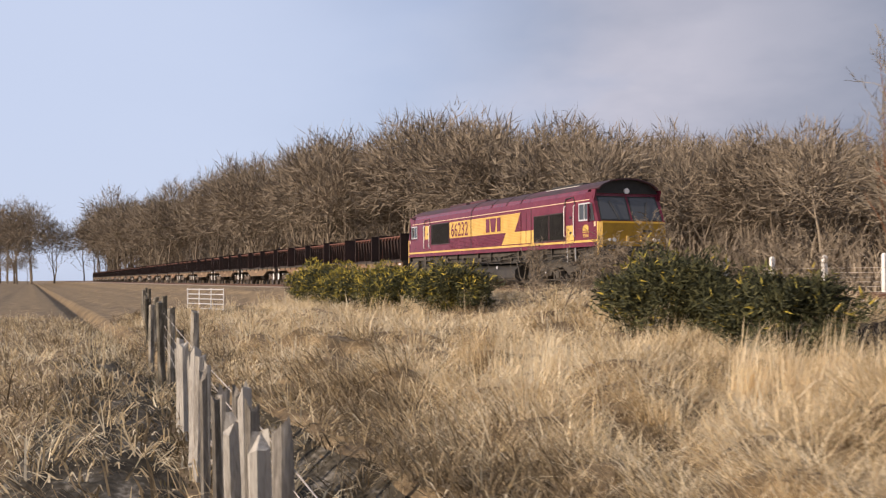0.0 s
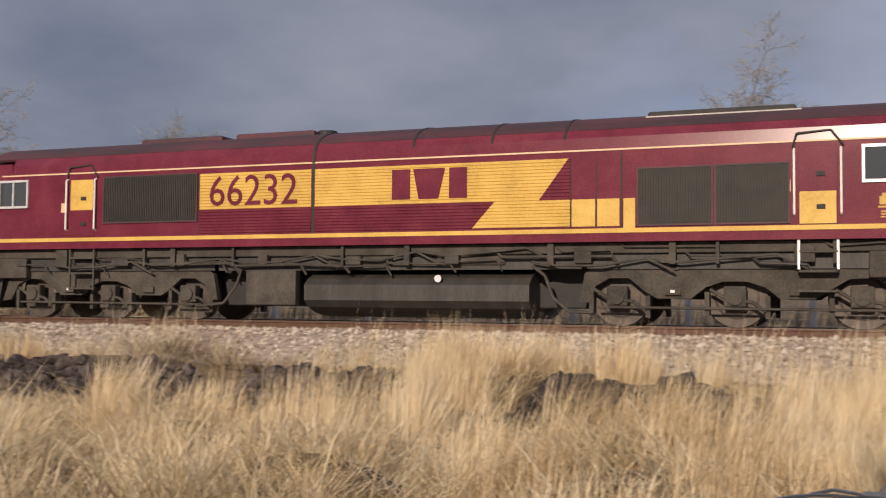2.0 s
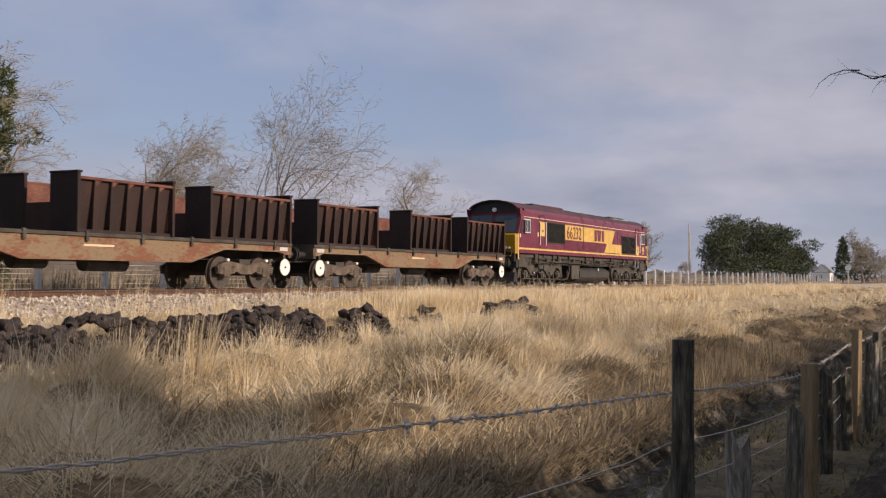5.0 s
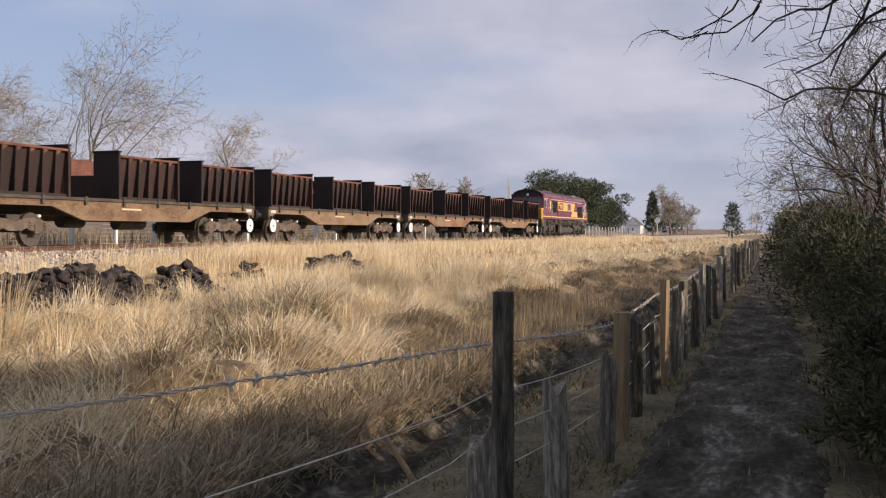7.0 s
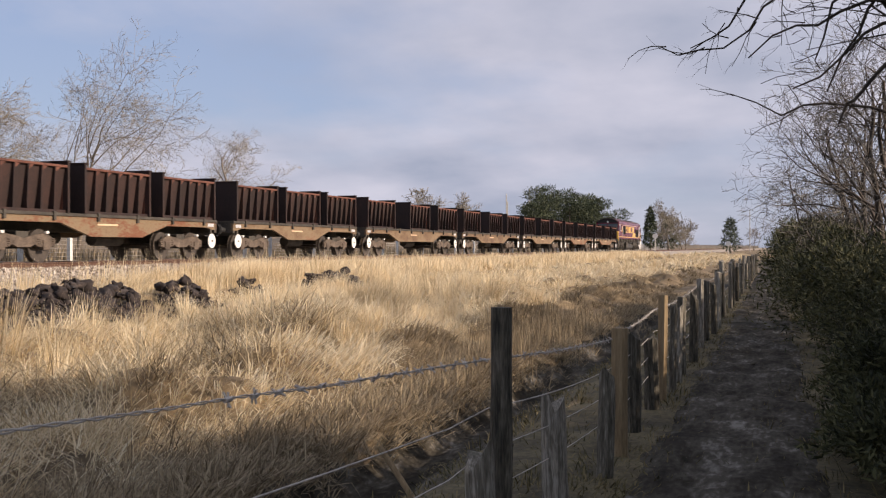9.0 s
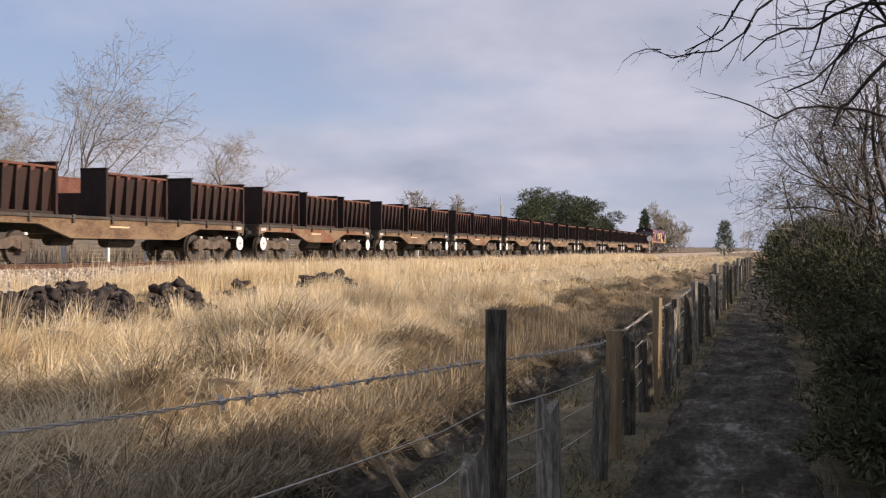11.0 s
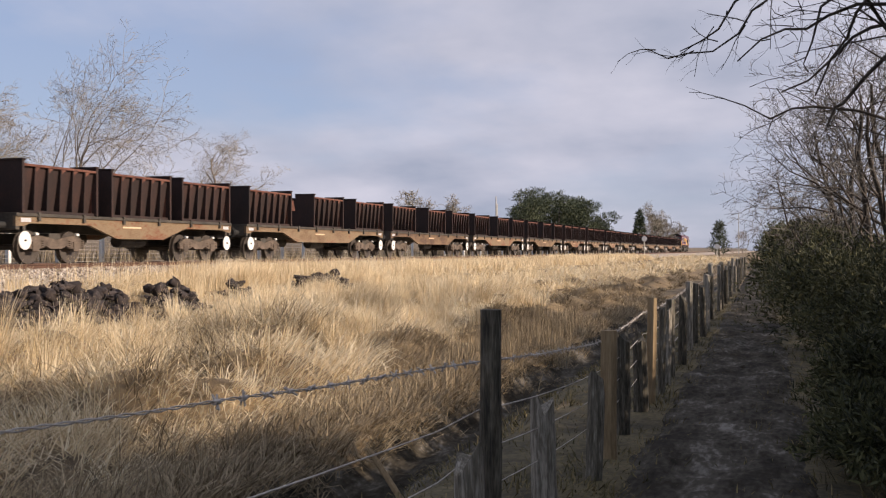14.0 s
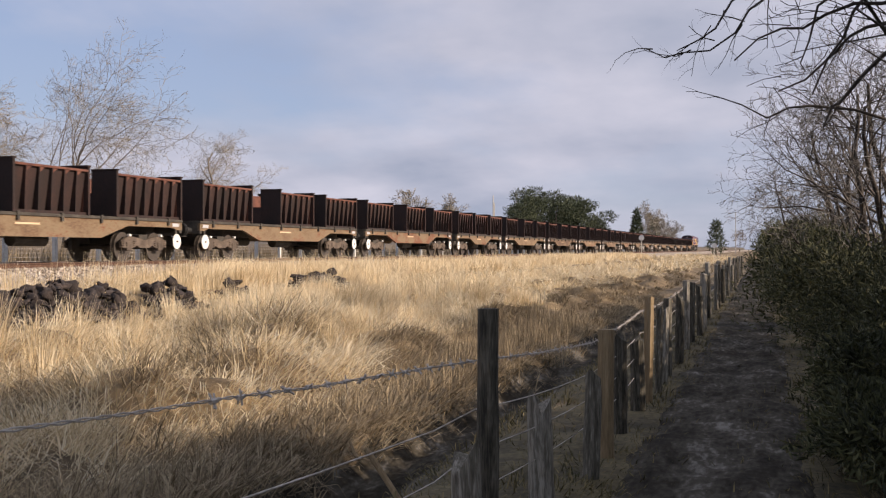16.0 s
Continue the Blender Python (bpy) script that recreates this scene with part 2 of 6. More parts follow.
def lumps(x, y):
    """Domed grass hummocks on the bank, scattered on a jittered grid."""
    if not (4.5 < y < 15.0 and -45 < x < 75):
        return 0.0
    ci, cj, best = math.floor(x / 1.35), math.floor(y / 1.35), 0.0
    for i in (ci - 1, ci, ci + 1):
        for j in (cj - 1, cj, cj + 1):
            h = [math.sin(i * 127.1 + j * 311.7 + k * 74.7) * 43758.5453 % 1.0 for k in range(4)]
            d = math.hypot(x - 1.35 * (i + h[0]), y - 1.35 * (j + h[1])) / (0.60 + 0.50 * h[2])
            if d < 1:
                best = max(best, (0.10 + 0.40 * h[3]) * (1 - d * d))
    return best * smoothstep(4.5, 5.6, y) * (1 - 0.9 * smoothstep(9.2, 10.8, y))


def height(x, y):
    z = float(np.interp(y, [p[0] for p in PROFILE], [p[1] for p in PROFILE]))
    rise = smoothstep(-15, -27, x) * smoothstep(7, 14, y) * (1 - smoothstep(15.5, 18.5, y))
    z += 0.50 * rise
    if 3.6 < y < 16 or y < -1.2:
        k = min(1.0, (y - 3.6) / 1.5) if y > 0 else 0.5
        z += k * (0.26 * noise.noise((x * 0.30, y * 0.45, 0)) + 0.14 * noise.noise((x * 0.7, y * 0.85, 4)))
        z += lumps(x, y)
    elif abs(y) < 3.5:
        z += 0.035 * noise.noise((x * 1.3, y * 1.7, 9)) + 0.012 * noise.noise((x * 5, y * 5, 2))
    return z


def spaced(fine, step, far, growth=1.25):
    lo, hi = fine
    c = list(np.arange(lo, hi + 1e-6, step))
    d = step
    while c[-1] < far:
        d *= growth
        c.append(c[-1] + d)
    d = step
    while c[0] > -far:
        d *= growth
        c.insert(0, c[0] - d)
    return c


def build_ground():
    xs, ys = spaced((-30, 50), 0.28, 3000), spaced((-4, 18), 0.22, 3000)
    verts = [(x, y, height(x, y)) for x in xs for y in ys]
    ny = len(ys)
    faces = [(i * ny + j, (i + 1) * ny + j, (i + 1) * ny + j + 1, i * ny + j + 1) for i in range(len(xs) - 1) for j in range(ny - 1)]
    g = raw("ground", verts, faces, EARTH, smooth=True)
    tagged(g, "rough earth strewn with dead straw-coloured grass", "ground", kind="structure")


build_ground()


def build_track():
    # shoulder of ballast with a ragged toe
    prof = [(15.3, 0.58), (15.9, 0.70), (16.8, 0.86), (17.7, 1.0), (18.3, 1.05), (19.4, 1.06), (20.33, 1.05), (21.3, 1.06), (22.4, 1.05), (24.2, 0.72)]
    xs = spaced((-30, 45), 0.35, 900, 1.2)
    ys = []
    for (a, b) in zip(prof, prof[1:]):
        ys += list(np.linspace(a[0], b[0], 5)[:-1])
    ys.append(prof[-1][0])
    verts = []
    for x in xs:
        for y in ys:
            z = float(np.interp(y, [p[0] for p in prof], [p[1] for p in prof]))
            z += 0.05 * noise.noise((x * 1.1, y * 1.3, 0)) + 0.03 * noise.noise((x * 4, y * 4, 3))
            verts.append((x, y, z))
    n = len(ys)
    faces = [(i * n + j, (i + 1) * n + j, (i + 1) * n + j + 1, i * n + j + 1) for i in range(len(xs) - 1) for j in range(n - 1)]
    bed = raw("track_bed", verts, faces, BALLAST, smooth=True)
    tagged(bed, "bed of pale crushed stone under the railway", "track bed", kind="structure")
    # loose stones on the near shoulder
    rng = np.random.default_rng(5)
    vv, ff = [], []
    octa = np.array([(1, 0, 0), (0, 1, 0), (-1, 0, 0), (0, -1, 0), (0, 0, 1), (0, 0, -1)], float)
    tri = [(0, 1, 4), (1, 2, 4), (2, 3, 4), (3, 0, 4), (1, 0, 5), (2, 1, 5), (3, 2, 5), (0, 3, 5)]
    for i in range(15000):
        x = rng.uniform(-24, 42)
        y = 15.4 + 4.0 * rng.random() ** 0.9
        z = float(np.interp(y, [p[0] for p in prof], [p[1] for p in prof])) + 0.05 * noise.noise((x * 1.1, y * 1.3, 0)) + 0.03 * noise.noise((x * 4, y * 4, 3)) + 0.012
        s = rng.uniform(0.025, 0.06)
        q = octa * s * rng.uniform(0.6, 1.3, (6, 1)) * rng.uniform(0.7, 1.2, 3)
        a = rng.uniform(0, 6.28)
        c, sn = math.cos(a), math.sin(a)
        k = len(vv)
        vv += [(x + p[0] * c - p[1] * sn, y + p[0] * sn + p[1] * c, z + p[2]) for p in q]
        ff += [(k + t[0], k + t[1], k + t[2]) for t in tri]
    st = raw("loose_stones", vv, ff, STONES, bed)
    tagged(st, "pale broken ballast stones", "", kind="stuff")
    # rails
    sec = [(-0.07, 0), (0.07, 0), (0.07, 0.012), (0.012, 0.03), (0.012, 0.11), (0.036, 0.12), (0.036, 0.156), (-0.036, 0.156), (-0.036, 0.12), (-0.012, 0.11), (-0.012, 0.03), (-0.07, 0.012)]
    for side in (-1, 1):
        y0 = TRACK_Y + side * 0.7535
        bm = loft(B(), [[(x, y0 + a, RAIL_Z - 0.159 + b) for a, b in sec] for x in (-700, 700)])
        r = part("rail", bm, RAIL)
        tagged(r, "rusty steel running rail on concrete sleepers", "rail", "running rails", "structure")
        part("rail_head", box(B(), -700, 700, y0 - 0.028, y0 + 0.028, RAIL_Z - 0.003, RAIL_Z + 0.001), RAILTOP, r, "polished bright top of the rail")
    # sleepers
    first = None
    for i in range(-70, 130):
        if first is None:
            bm = B()
            loft(bm, [[(-0.13, y, -0.2), (0.13, y, -0.2), (0.11, y, h), (-0.11, y, h)] for y, h in ((-1.25, 0), (-0.4, 0), (0, -0.03), (0.4, 0), (1.25, 0))])
            first = part("sleeper", bm, CONCRETE, bed)
            first.location = (i * 0.65, TRACK_Y, RAIL_Z - 0.155)
        else:
            o = new("sleeper", first.data)
            o.parent, o.location = bed, (i * 0.65, TRACK_Y, RAIL_Z - 0.155)


build_track()


def build_lubricator():
    t = thing("trackside_box", "small yellow rail greaser beside the running rail", "trackside box", "", pose(8.05, 19.2, 1.04))
    part("case", box(B(), -0.16, 0.16, -0.11, 0.11, 0.0, 0.2, 0.02), NOSE, t)
    part("lid", box(B(), -0.18, 0.18, -0.13, 0.13, 0.2, 0.23, 0.008), GOLD, t)
    part("pipe", tube(B(), [(0.1, 0.1, 0.08), (0.2, 0.28, 0.1), (0.25, 0.34, 0.12)], 0.015), BLACK, t)


build_lubricator()

# ------------------------------------------------------------ locomotive
HALF, NEAR = 1.33, -1.33
WHEELSETS = []


def roof_arc(n=10, inset=0.0):
    """(y, z) over the roof from the far eave to the near one."""
    pts = []
    for i in range(n + 1):
        a = math.pi * i / n
        pts.append((math.cos(a) * (HALF - inset), 3.16 + (0.74 - inset) * math.sin(a) ** 0.8))
    return pts


def ribbed(name, mat, spans, parent, side, label=""):
    """Horizontal ribs: spans of (z0, z1, xa0, xb0, xa1, xb1), the ends at the bottom and at the top."""
    bm = B()
    for z0, z1, xa0, xb0, xa1, xb1 in spans:
        n = max(1, round((z1 - z0) / 0.062))
        for i in range(n):
            f0, f1 = i / n, (i + 1) / n
            for g0, g1, d0, d1 in ((0.0, 0.14, 0.002, 0.018), (0.14, 0.72, 0.018, 0.018), (0.72, 0.86, 0.018, 0.002), (0.86, 1.0, 0.002, 0.002)):
                u0, u1 = f0 + (f1 - f0) * g0, f0 + (f1 - f0) * g1
                q = []
                for u, d, end in ((u0, d0, 0), (u0, d0, 1), (u1, d1, 1), (u1, d1, 0)):
                    x = (xb0 + (xb1 - xb0) * u) if end else (xa0 + (xa1 - xa0) * u)
                    q.append(bm.verts.new((x, side * (HALF + 0.004 + d), z0 + (z1 - z0) * u)))
                bm.faces.new(q if side < 0 else q[::-1])
    me = bpy.data.meshes.new(name)
    bm.to_mesh(me)
    bm.free()
    me.materials.append(mat)
    ob = new(name, me)
    ob.parent = parent
    if label:
        ob["label"] = label
    return ob


def lettering(text, width, tall, mat, parent, name, at, turned=False):
    cu = bpy.data.curves.new(name, "FONT")
    cu.body, cu.extrude, cu.resolution_u = text, 0.004, 3
    tmp = new(name, cu)
    me = bpy.data.meshes.new_from_object(tmp.evaluated_get(bpy.context.evaluated_depsgraph_get()))
    bpy.data.objects.remove(tmp)
    co = np.array([v.co for v in me.vertices])
    lo, hi = co.min(0), co.max(0)
    for v in me.vertices:
        x, z = (v.co.x - lo[0]) / (hi[0] - lo[0]) * width, (v.co.y - lo[1]) / (hi[1] - lo[1]) * tall
        v.co = (at[0] + (width - x if turned else x), at[1] + (v.co.z if turned else -v.co.z), at[2] + z)
    me.materials.clear()
    me.materials.append(mat)
    ob = new(name, me)
    ob.parent = parent
    return ob


def build_bogie(loco, xc, d):
    """A three-axle bogie; d = 1 has its outer end towards +x."""
    bogie = part("bogie", box(B(), xc - 2.6, xc + 2.6, -0.55, 0.55, 0.62, 0.98, 0.04), GRIME, loco)
    for side in (-1, 1):
        y0 = side * 1.02
        poly = [(-2.75, 0.42), (-2.55, 0.42), (-2.45, 0.72), (-2.2, 0.86), (-1.85, 0.86), (-1.55, 0.62), (-1.35, 0.50), (-0.75, 0.50), (-0.5, 0.70), (-0.2, 0.80), (0.2, 0.80),
                (0.5, 0.70), (0.75, 0.50), (1.3, 0.50), (1.55, 0.66), (1.85, 0.84), (2.2, 0.86), (2.5, 0.74), (2.7, 0.40), (2.95, 0.36), (2.75, 0.92), (2.5, 1.04), (-1.3, 1.04), (-1.7, 1.18), (-2.3, 1.18), (-2.65, 0.95)]
        part("side_frame", prism(B(), [(xc + d * x, z) for x, z in poly], y0 - 0.06, y0 + 0.06), GRIME, bogie)
        bm = B()
        for ax in (-2.05, 0, 2.05):
            box(bm, xc + ax - 0.19, xc + ax + 0.19, y0 + side * 0.02 - 0.1, y0 + side * 0.02 + 0.1, 0.36, 0.72, 0.03)
            cyl(bm, (xc + ax, y0, 0.53), (xc + ax, y0 + side * 0.16, 0.53), 0.14, n=14)
            tube(bm, [(xc + ax - 0.42, y0 + side * 0.08, 0.66), (xc + ax - 0.15, y0 + side * 0.1, 0.50), (xc + ax + 0.3, y0 + side * 0.1, 0.44), (xc + ax + 0.5, y0 + side * 0.07, 0.28)], 0.032)
            box(bm, xc + ax - 0.52, xc + ax - 0.44, y0 - 0.05, y0 + 0.09, 0.2, 0.62)
            box(bm, xc + ax + 0.50, xc + ax + 0.58, y0 - 0.05, y0 + 0.09, 0.16, 0.55)
        tube(bm, [(xc - 2.4, y0 + side * 0.1, 0.34), (xc + 2.4, y0 + side * 0.1, 0.32)], 0.024)
        part("axle_gear", bm, GRIME, bogie)
        for sx in (-1.05, 1.05):
            turns = [(0.98 + k * 0.027, 0.13 if k % 2 else 0.085) for k in range(15)]
            part("spring", loft(B(), [[(xc + sx + q * math.cos(t * 0.628), y0 + q * math.sin(t * 0.628), z) for t in range(10)] for z, q in turns]), GRIME, bogie)
        for bx in (-1.2, 0.9):
            part("bracket", box(B(), xc + bx, xc + bx + 0.28, *sorted((y0 + side * 0.06, y0 + side * 0.12)), 0.56, 0.68, 0.01), GRIME, bogie)
        part("brake_label", box(B(), xc - 1.1, xc - 1.02, y0 + side * 0.121, y0 + side * 0.125, 0.6, 0.65), WHITE, bogie)
    for ax in (-2.05, 0, 2.05):
        bm = B()
        cyl(bm, (0, -0.8, 0), (0, 0.8, 0), 0.09, n=12)
        for side in (-1, 1):
            y = side * 0.7535
            cyl(bm, (0, y - 0.07, 0), (0, y + 0.07, 0), 0.53, n=36)
            cyl(bm, (0, side * 0.68, 0), (0, side * 0.715, 0), 0.56, n=36)
            cyl(bm, (0, side * 0.82, 0), (0, side * 0.84, 0), 0.40, 0.34, n=24)
            cyl(bm, (0, side * 0.82, 0), (0, side * 0.88, 0), 0.16, n=16)
        w = part("wheelset", bm, STEEL, bogie)
        w.location = (xc + ax, 0, 0.53)
        WHEELSETS.append((w, xc + ax, 0.53))


def build_loco():
    loco = thing("locomotive", "maroon and gold diesel locomotive hauling a freight train on the railway", "locomotive")
    # body shell
    ring = [(HALF, 1.52)] + roof_arc(14) + [(-HALF, 1.52)]
    body = part("body", loft(B(), [[(x, y, z) for y, z in ring] for x in (-9.15, 9.15)]), MAROON, loco, "maroon painted body shell")
    arc = roof_arc(14, -0.006)
    bm = B()
    inner = [(y * 0.975, z - 0.045) for y, z in arc][::-1]
    loft(bm, [[(x, y, z) for y, z in arc[2:-2] + inner[2:-2]] for x in (-9.86, 9.86)])
    part("roof", bm, ROOFPAINT, loco, "soot-darkened curved roof with overhanging hoods")
    for d in (-1, 1):
        # cab: side profile with a raked windscreen
        prof = [(9.14, 1.52), (10.05, 1.52), (10.05, 2.36), (9.62, 3.30), (9.62, 3.42), (9.14, 3.42)]
        cab = part("cab", prism(B(), [(d * x, z) for x, z in prof], -HALF, HALF), MAROON, loco)
        bm = B()
        arcs = [(y, z) for y, z in roof_arc(14, 0.02) if z > 3.2]
        a = [bm.verts.new((d * 9.66, y, z)) for y, z in arcs]
        bm.faces.new(a)
        b = [bm.verts.new((d * 9.58, y, z)) for y, z in arcs]
        bm.faces.new(b[::-1])
        for i in range(len(arcs)):
            j = (i + 1) % len(arcs)
            bm.faces.new((a[i], b[i], b[j], a[j]))
        part("hood_front", bm, BLACK, cab, "sooty black panel under the hood")
        # eave cheeks of the hood
        for s in (-1, 1):
            part("hood_cheek", prism(B(), [(d * 9.55, 3.06), (d * 9.69, 3.06), (d * 9.80, 3.30), (d * 9.84, 3.50), (d * 9.55, 3.50)], s * 1.27, s * 1.325), MAROON, cab)
        # windscreen: two panes on the rake
        rake = math.atan2(0.33, 0.94)
        for s in (-1, 1):
            for nm, mat, grow, off in (("windscreen_frame", BLACK, 0.05, 0.006), ("windscreen", GLASS, 0.0, 0.012)):
                q = []
                for yy, zz in ((0.09 - grow, 2.44 - grow), (1.18 + grow, 2.44 - grow), (1.13 + grow, 3.22 + grow), (0.09 - grow, 3.22 + grow)):
                    x = 10.05 - 0.43 * (zz - 2.36) / 0.94 + off
                    q.append((d * x, s * yy, zz))
                bm = B()
                f = bm.faces.new([bm.verts.new(v) for v in q])
                r = bmesh.ops.extrude_face_region(bm, geom=[f])
                for v in [g for g in r["geom"] if isinstance(g, bmesh.types.BMVert)]:
                    v.co.x -= d * 0.02
                part(nm, bm, mat, cab)
            bm = tube(B(), [(d * 10.07, s * 0.5, 2.42), (d * 9.78, s * 0.75, 3.1)], 0.012)
            part("wiper", bm, BLACK, cab)
        # nose
        bm = B()
        sec = [(10.051, 1.44), (10.15, 1.46), (10.20, 2.30), (10.09, 2.37), (10.051, 2.37)]
        prism(bm, [(d * x, z) for x, z in sec], -1.24, 1.24)
        for s in (-1, 1):
            loft(bm, [[(d * 10.051, s * 1.24, z), (d * 10.18, s * 1.24, z), (d * 10.051, s * 1.335, z)] for z in (1.46, 2.34)])
        part("nose", bm, NOSE, cab, "bright yellow warning panel")
        for s in (-1, 1):
            part("corner_strip", box(B(), min(d * 9.96, d * 10.06), max(d * 9.96, d * 10.06), s * 1.325 - 0.02, s * 1.325 + 0.02, 1.2, 2.36, 0.008), GOLD, cab)
            bm = B()
            for yy, rr in ((0.80, 0.07), (0.97, 0.05)):
                cyl(bm, (d * 10.19, s * yy, 1.72), (d * 10.23, s * yy, 1.72), rr, n=16)
            part("headlight", bm, LAMP, cab, "round clear lamp")
            bm = box(B(), min(d * 10.18, d * 10.26), max(d * 10.18, d * 10.26), s * 0.9 - 0.2, s * 0.9 + 0.2, 1.40, 1.54, 0.015)
            part("lamp_iron", bm, BLACK, cab)
            # buffers
            bm = cyl(B(), (d * 10.0, s * 0.87, 1.05), (d * 10.62, s * 0.87, 1.05), 0.15, n=16)
            box(bm, *sorted((d * 10.62, d * 10.69)), s * 0.87 - 0.29, s * 0.87 + 0.29, 0.86, 1.24, 0.03)
            part("buffer", bm, BLACK, loco)
            # steps and life guard
            bm = prism(B(), [(d * 9.5, 1.2), (d * 9.85, 1.2), (d * 10.05, 0.25), (d * 9.72, 0.25)], s * 1.0 - 0.05, s * 1.0 + 0.05)
            part("life_guard", bm, GRIME, loco)
            part("sand_box", box(B(), *sorted((d * 8.75, d * 9.75)), s * 1.12 - 0.14, s * 1.12 + 0.14, 0.86, 1.3, 0.03), GRIME, loco)
        part("marker_lamp", cyl(B(), (d * 9.65, 0, 3.46), (d * 9.72, 0, 3.46), 0.10, n=16), LAMP, cab, "round top lamp")
        part("number_bar", box(B(), *sorted((d * 10.20, d * 10.206)), 0.35, 0.72, 1.98, 2.06), BLACK, cab)
        for s in (-1, 1):
            part("nose_bar", tube(B(), [(d * 10.22, s * 0.45, 1.36), (d * 10.22, s * 1.05, 1.36)], 0.03, 8), NOSE, cab)
            part("lamp_bracket", box(B(), *sorted((d * 10.19, d * 10.25)), s * 0.28 - 0.04, s * 0.28 + 0.04, 1.66, 1.86, 0.01), GOLD, cab)
        part("valance", box(B(), *sorted((d * 10.0, d * 10.17)), -1.22, 1.22, 1.1, 1.50, 0.03), BLACK, cab)
        part("coupling", box(B(), *sorted((d * 9.9, d * 10.4)), -0.12, 0.12, 0.9, 1.12, 0.03), BLACK, loco)
        part("buffer_beam", box(B(), *sorted((d * 9.8, d * 10.05)), -1.25, 1.25, 0.82, 1.28, 0.02), BLACK, loco)
        for k in range(5):
            bm = tube(B(), [(d * 10.05, -0.6 + k * 0.3, 1.0), (d * 10.18, -0.6 + k * 0.3, 0.7), (d * 10.1, -0.55 + k * 0.3, 0.45)], 0.022)
            part("brake_hose", bm, BLACK, loco)
        # plough
        part("snow_plough", prism(B(), [(d * 9.75, 0.62), (d * 9.98, 0.62), (d * 10.12, 0.2), (d * 9.8, 0.2)], -1.15, 1.15), BLACK, loco)
    for s in (-1, 1):
        y = s * HALF
        out = lambda k: sorted((y + s * 0.002, y + s * k))

        def plate(name, x0, x1, z0, z1, mat, k=0.008, parent=loco, label=""):
            a, b = out(k)
            return part(name, box(B(), x0, x1, a, b, z0, z1), mat, parent, label)
        # lining and sills
        plate("waist_stripe", -10.02, 10.02, 1.66, 1.74, GOLD, 0.010)
        plate("lower_sill", -10.0, 10.0, 1.50, 1.60, MAROON, 0.02)
        plate("eave_line", -9.42, 9.42, 3.135, 3.165, CREAM, 0.012)
        # ribbed panels with the painted flash
        ribbed("ribbed_panel", GOLD, [(2.27, 3.02, -4.15, -1.54, -4.15, -1.54), (2.27, 3.02, -1.46, 3.15, -1.46, 3.71), (1.78, 2.27, 1.86, 3.74, 2.30, 3.74)], loco, s, "gold ribbed side panel")
        ribbed("ribbed_panel", MAROON, [(1.78, 2.27, -4.15, -1.54, -4.15, -1.54), (1.78, 2.27, -1.46, 1.86, -1.46, 2.30), (2.27, 3.02, 3.15, 3.74, 3.71, 3.74)], loco, s, "maroon ribbed side panel")
        plate("panel_joint", -1.53, -1.47, 1.74, 3.15, BLACK, 0.012)
        plate("panel_joint", 4.66, 4.69, 1.74, 3.15, BLACK, 0.008)
        for x in (-4.19, 3.755, 4.22):
            plate("panel_joint", x - 0.008, x + 0.008, 1.76, 3.02, BLACK, 0.007)
        plate("locker_door", 3.77, 4.2, 1.78, 2.27, GOLD, 0.014)
        plate("locker_door", 4.24, 4.64, 1.78, 2.27, GOLD, 0.014)
        plate("flash_end", 4.71, 4.92, 1.74, 2.27, GOLD, 0.007)
        # grilles
        for x0, x1, z0, z1 in ((-6.58, -4.24, 2.06, 3.02), (4.98, 6.24, 1.80, 2.78), (6.32, 7.5, 1.80, 2.78)):
            a, b = out(0.02)
            bm = box(B(), x0, x1, a, b, z0, z1)
            g = part("grille", bm, GRILLE, loco, "sooty black louvre grille")
            bm = B()
            n = int((x1 - x0) / 0.045)
            for i in range(n):
                x = x0 + (i + 0.5) * (x1 - x0) / n
                box(bm, x - 0.008, x + 0.008, *sorted((y + s * 0.02, y + s * 0.034)), z0 + 0.02, z1 - 0.02)
            part("louvre", bm, GRILLE, g)
            bm = B()
            for q in ((x0 - 0.03, x1 + 0.03, z0 - 0.03, z0), (x0 - 0.03, x1 + 0.03, z1, z1 + 0.03), (x0 - 0.03, x0, z0, z1), (x1, x1 + 0.03, z0, z1)):
                box(bm, q[0], q[1], *sorted((y + s * 0.002, y + s * 0.03)), q[2], q[3])
            part("grille_frame", bm, ROOFPAINT, g)
        for d in (-1, 1):
            def P(x0, x1):
                return tuple(sorted((d * x0, d * x1)))
            # doors with handrails
            x0, x1 = P(6.86, 7.5) if d < 0 else P(7.66, 8.28)
            a, b = out(0.012)
            door = part("door", box(B(), x0, x1, a, b, 1.76, 3.06, 0.004), MAROON, loco)
            zlo, zhi = (2.34, 3.0) if d < 0 else (1.76, 2.3)
            part("door_panel", box(B(), x0 + 0.02, x1 - 0.02, *sorted((y + s * 0.013, y + s * 0.018)), zlo, zhi), GOLD, door, "gold painted door panel")
            for z in (2.0, 2.55):
                part("door_handle", box(B(), (x0 + x1) / 2 - 0.02, (x0 + x1) / 2 + 0.12, *sorted((y + s * 0.012, y + s * 0.03)), z, z + 0.08, 0.005), BLACK, door)
            for x in (x0 - 0.06, x1 + 0.06):
                bm = tube(B(), [(x, y + s * 0.01, 1.9), (x, y + s * 0.07, 1.93), (x, y + s * 0.07, 2.98), (x, y + s * 0.01, 3.02)], 0.02, 8)
                part("handrail", bm, WHITE, loco, "white grab rail")
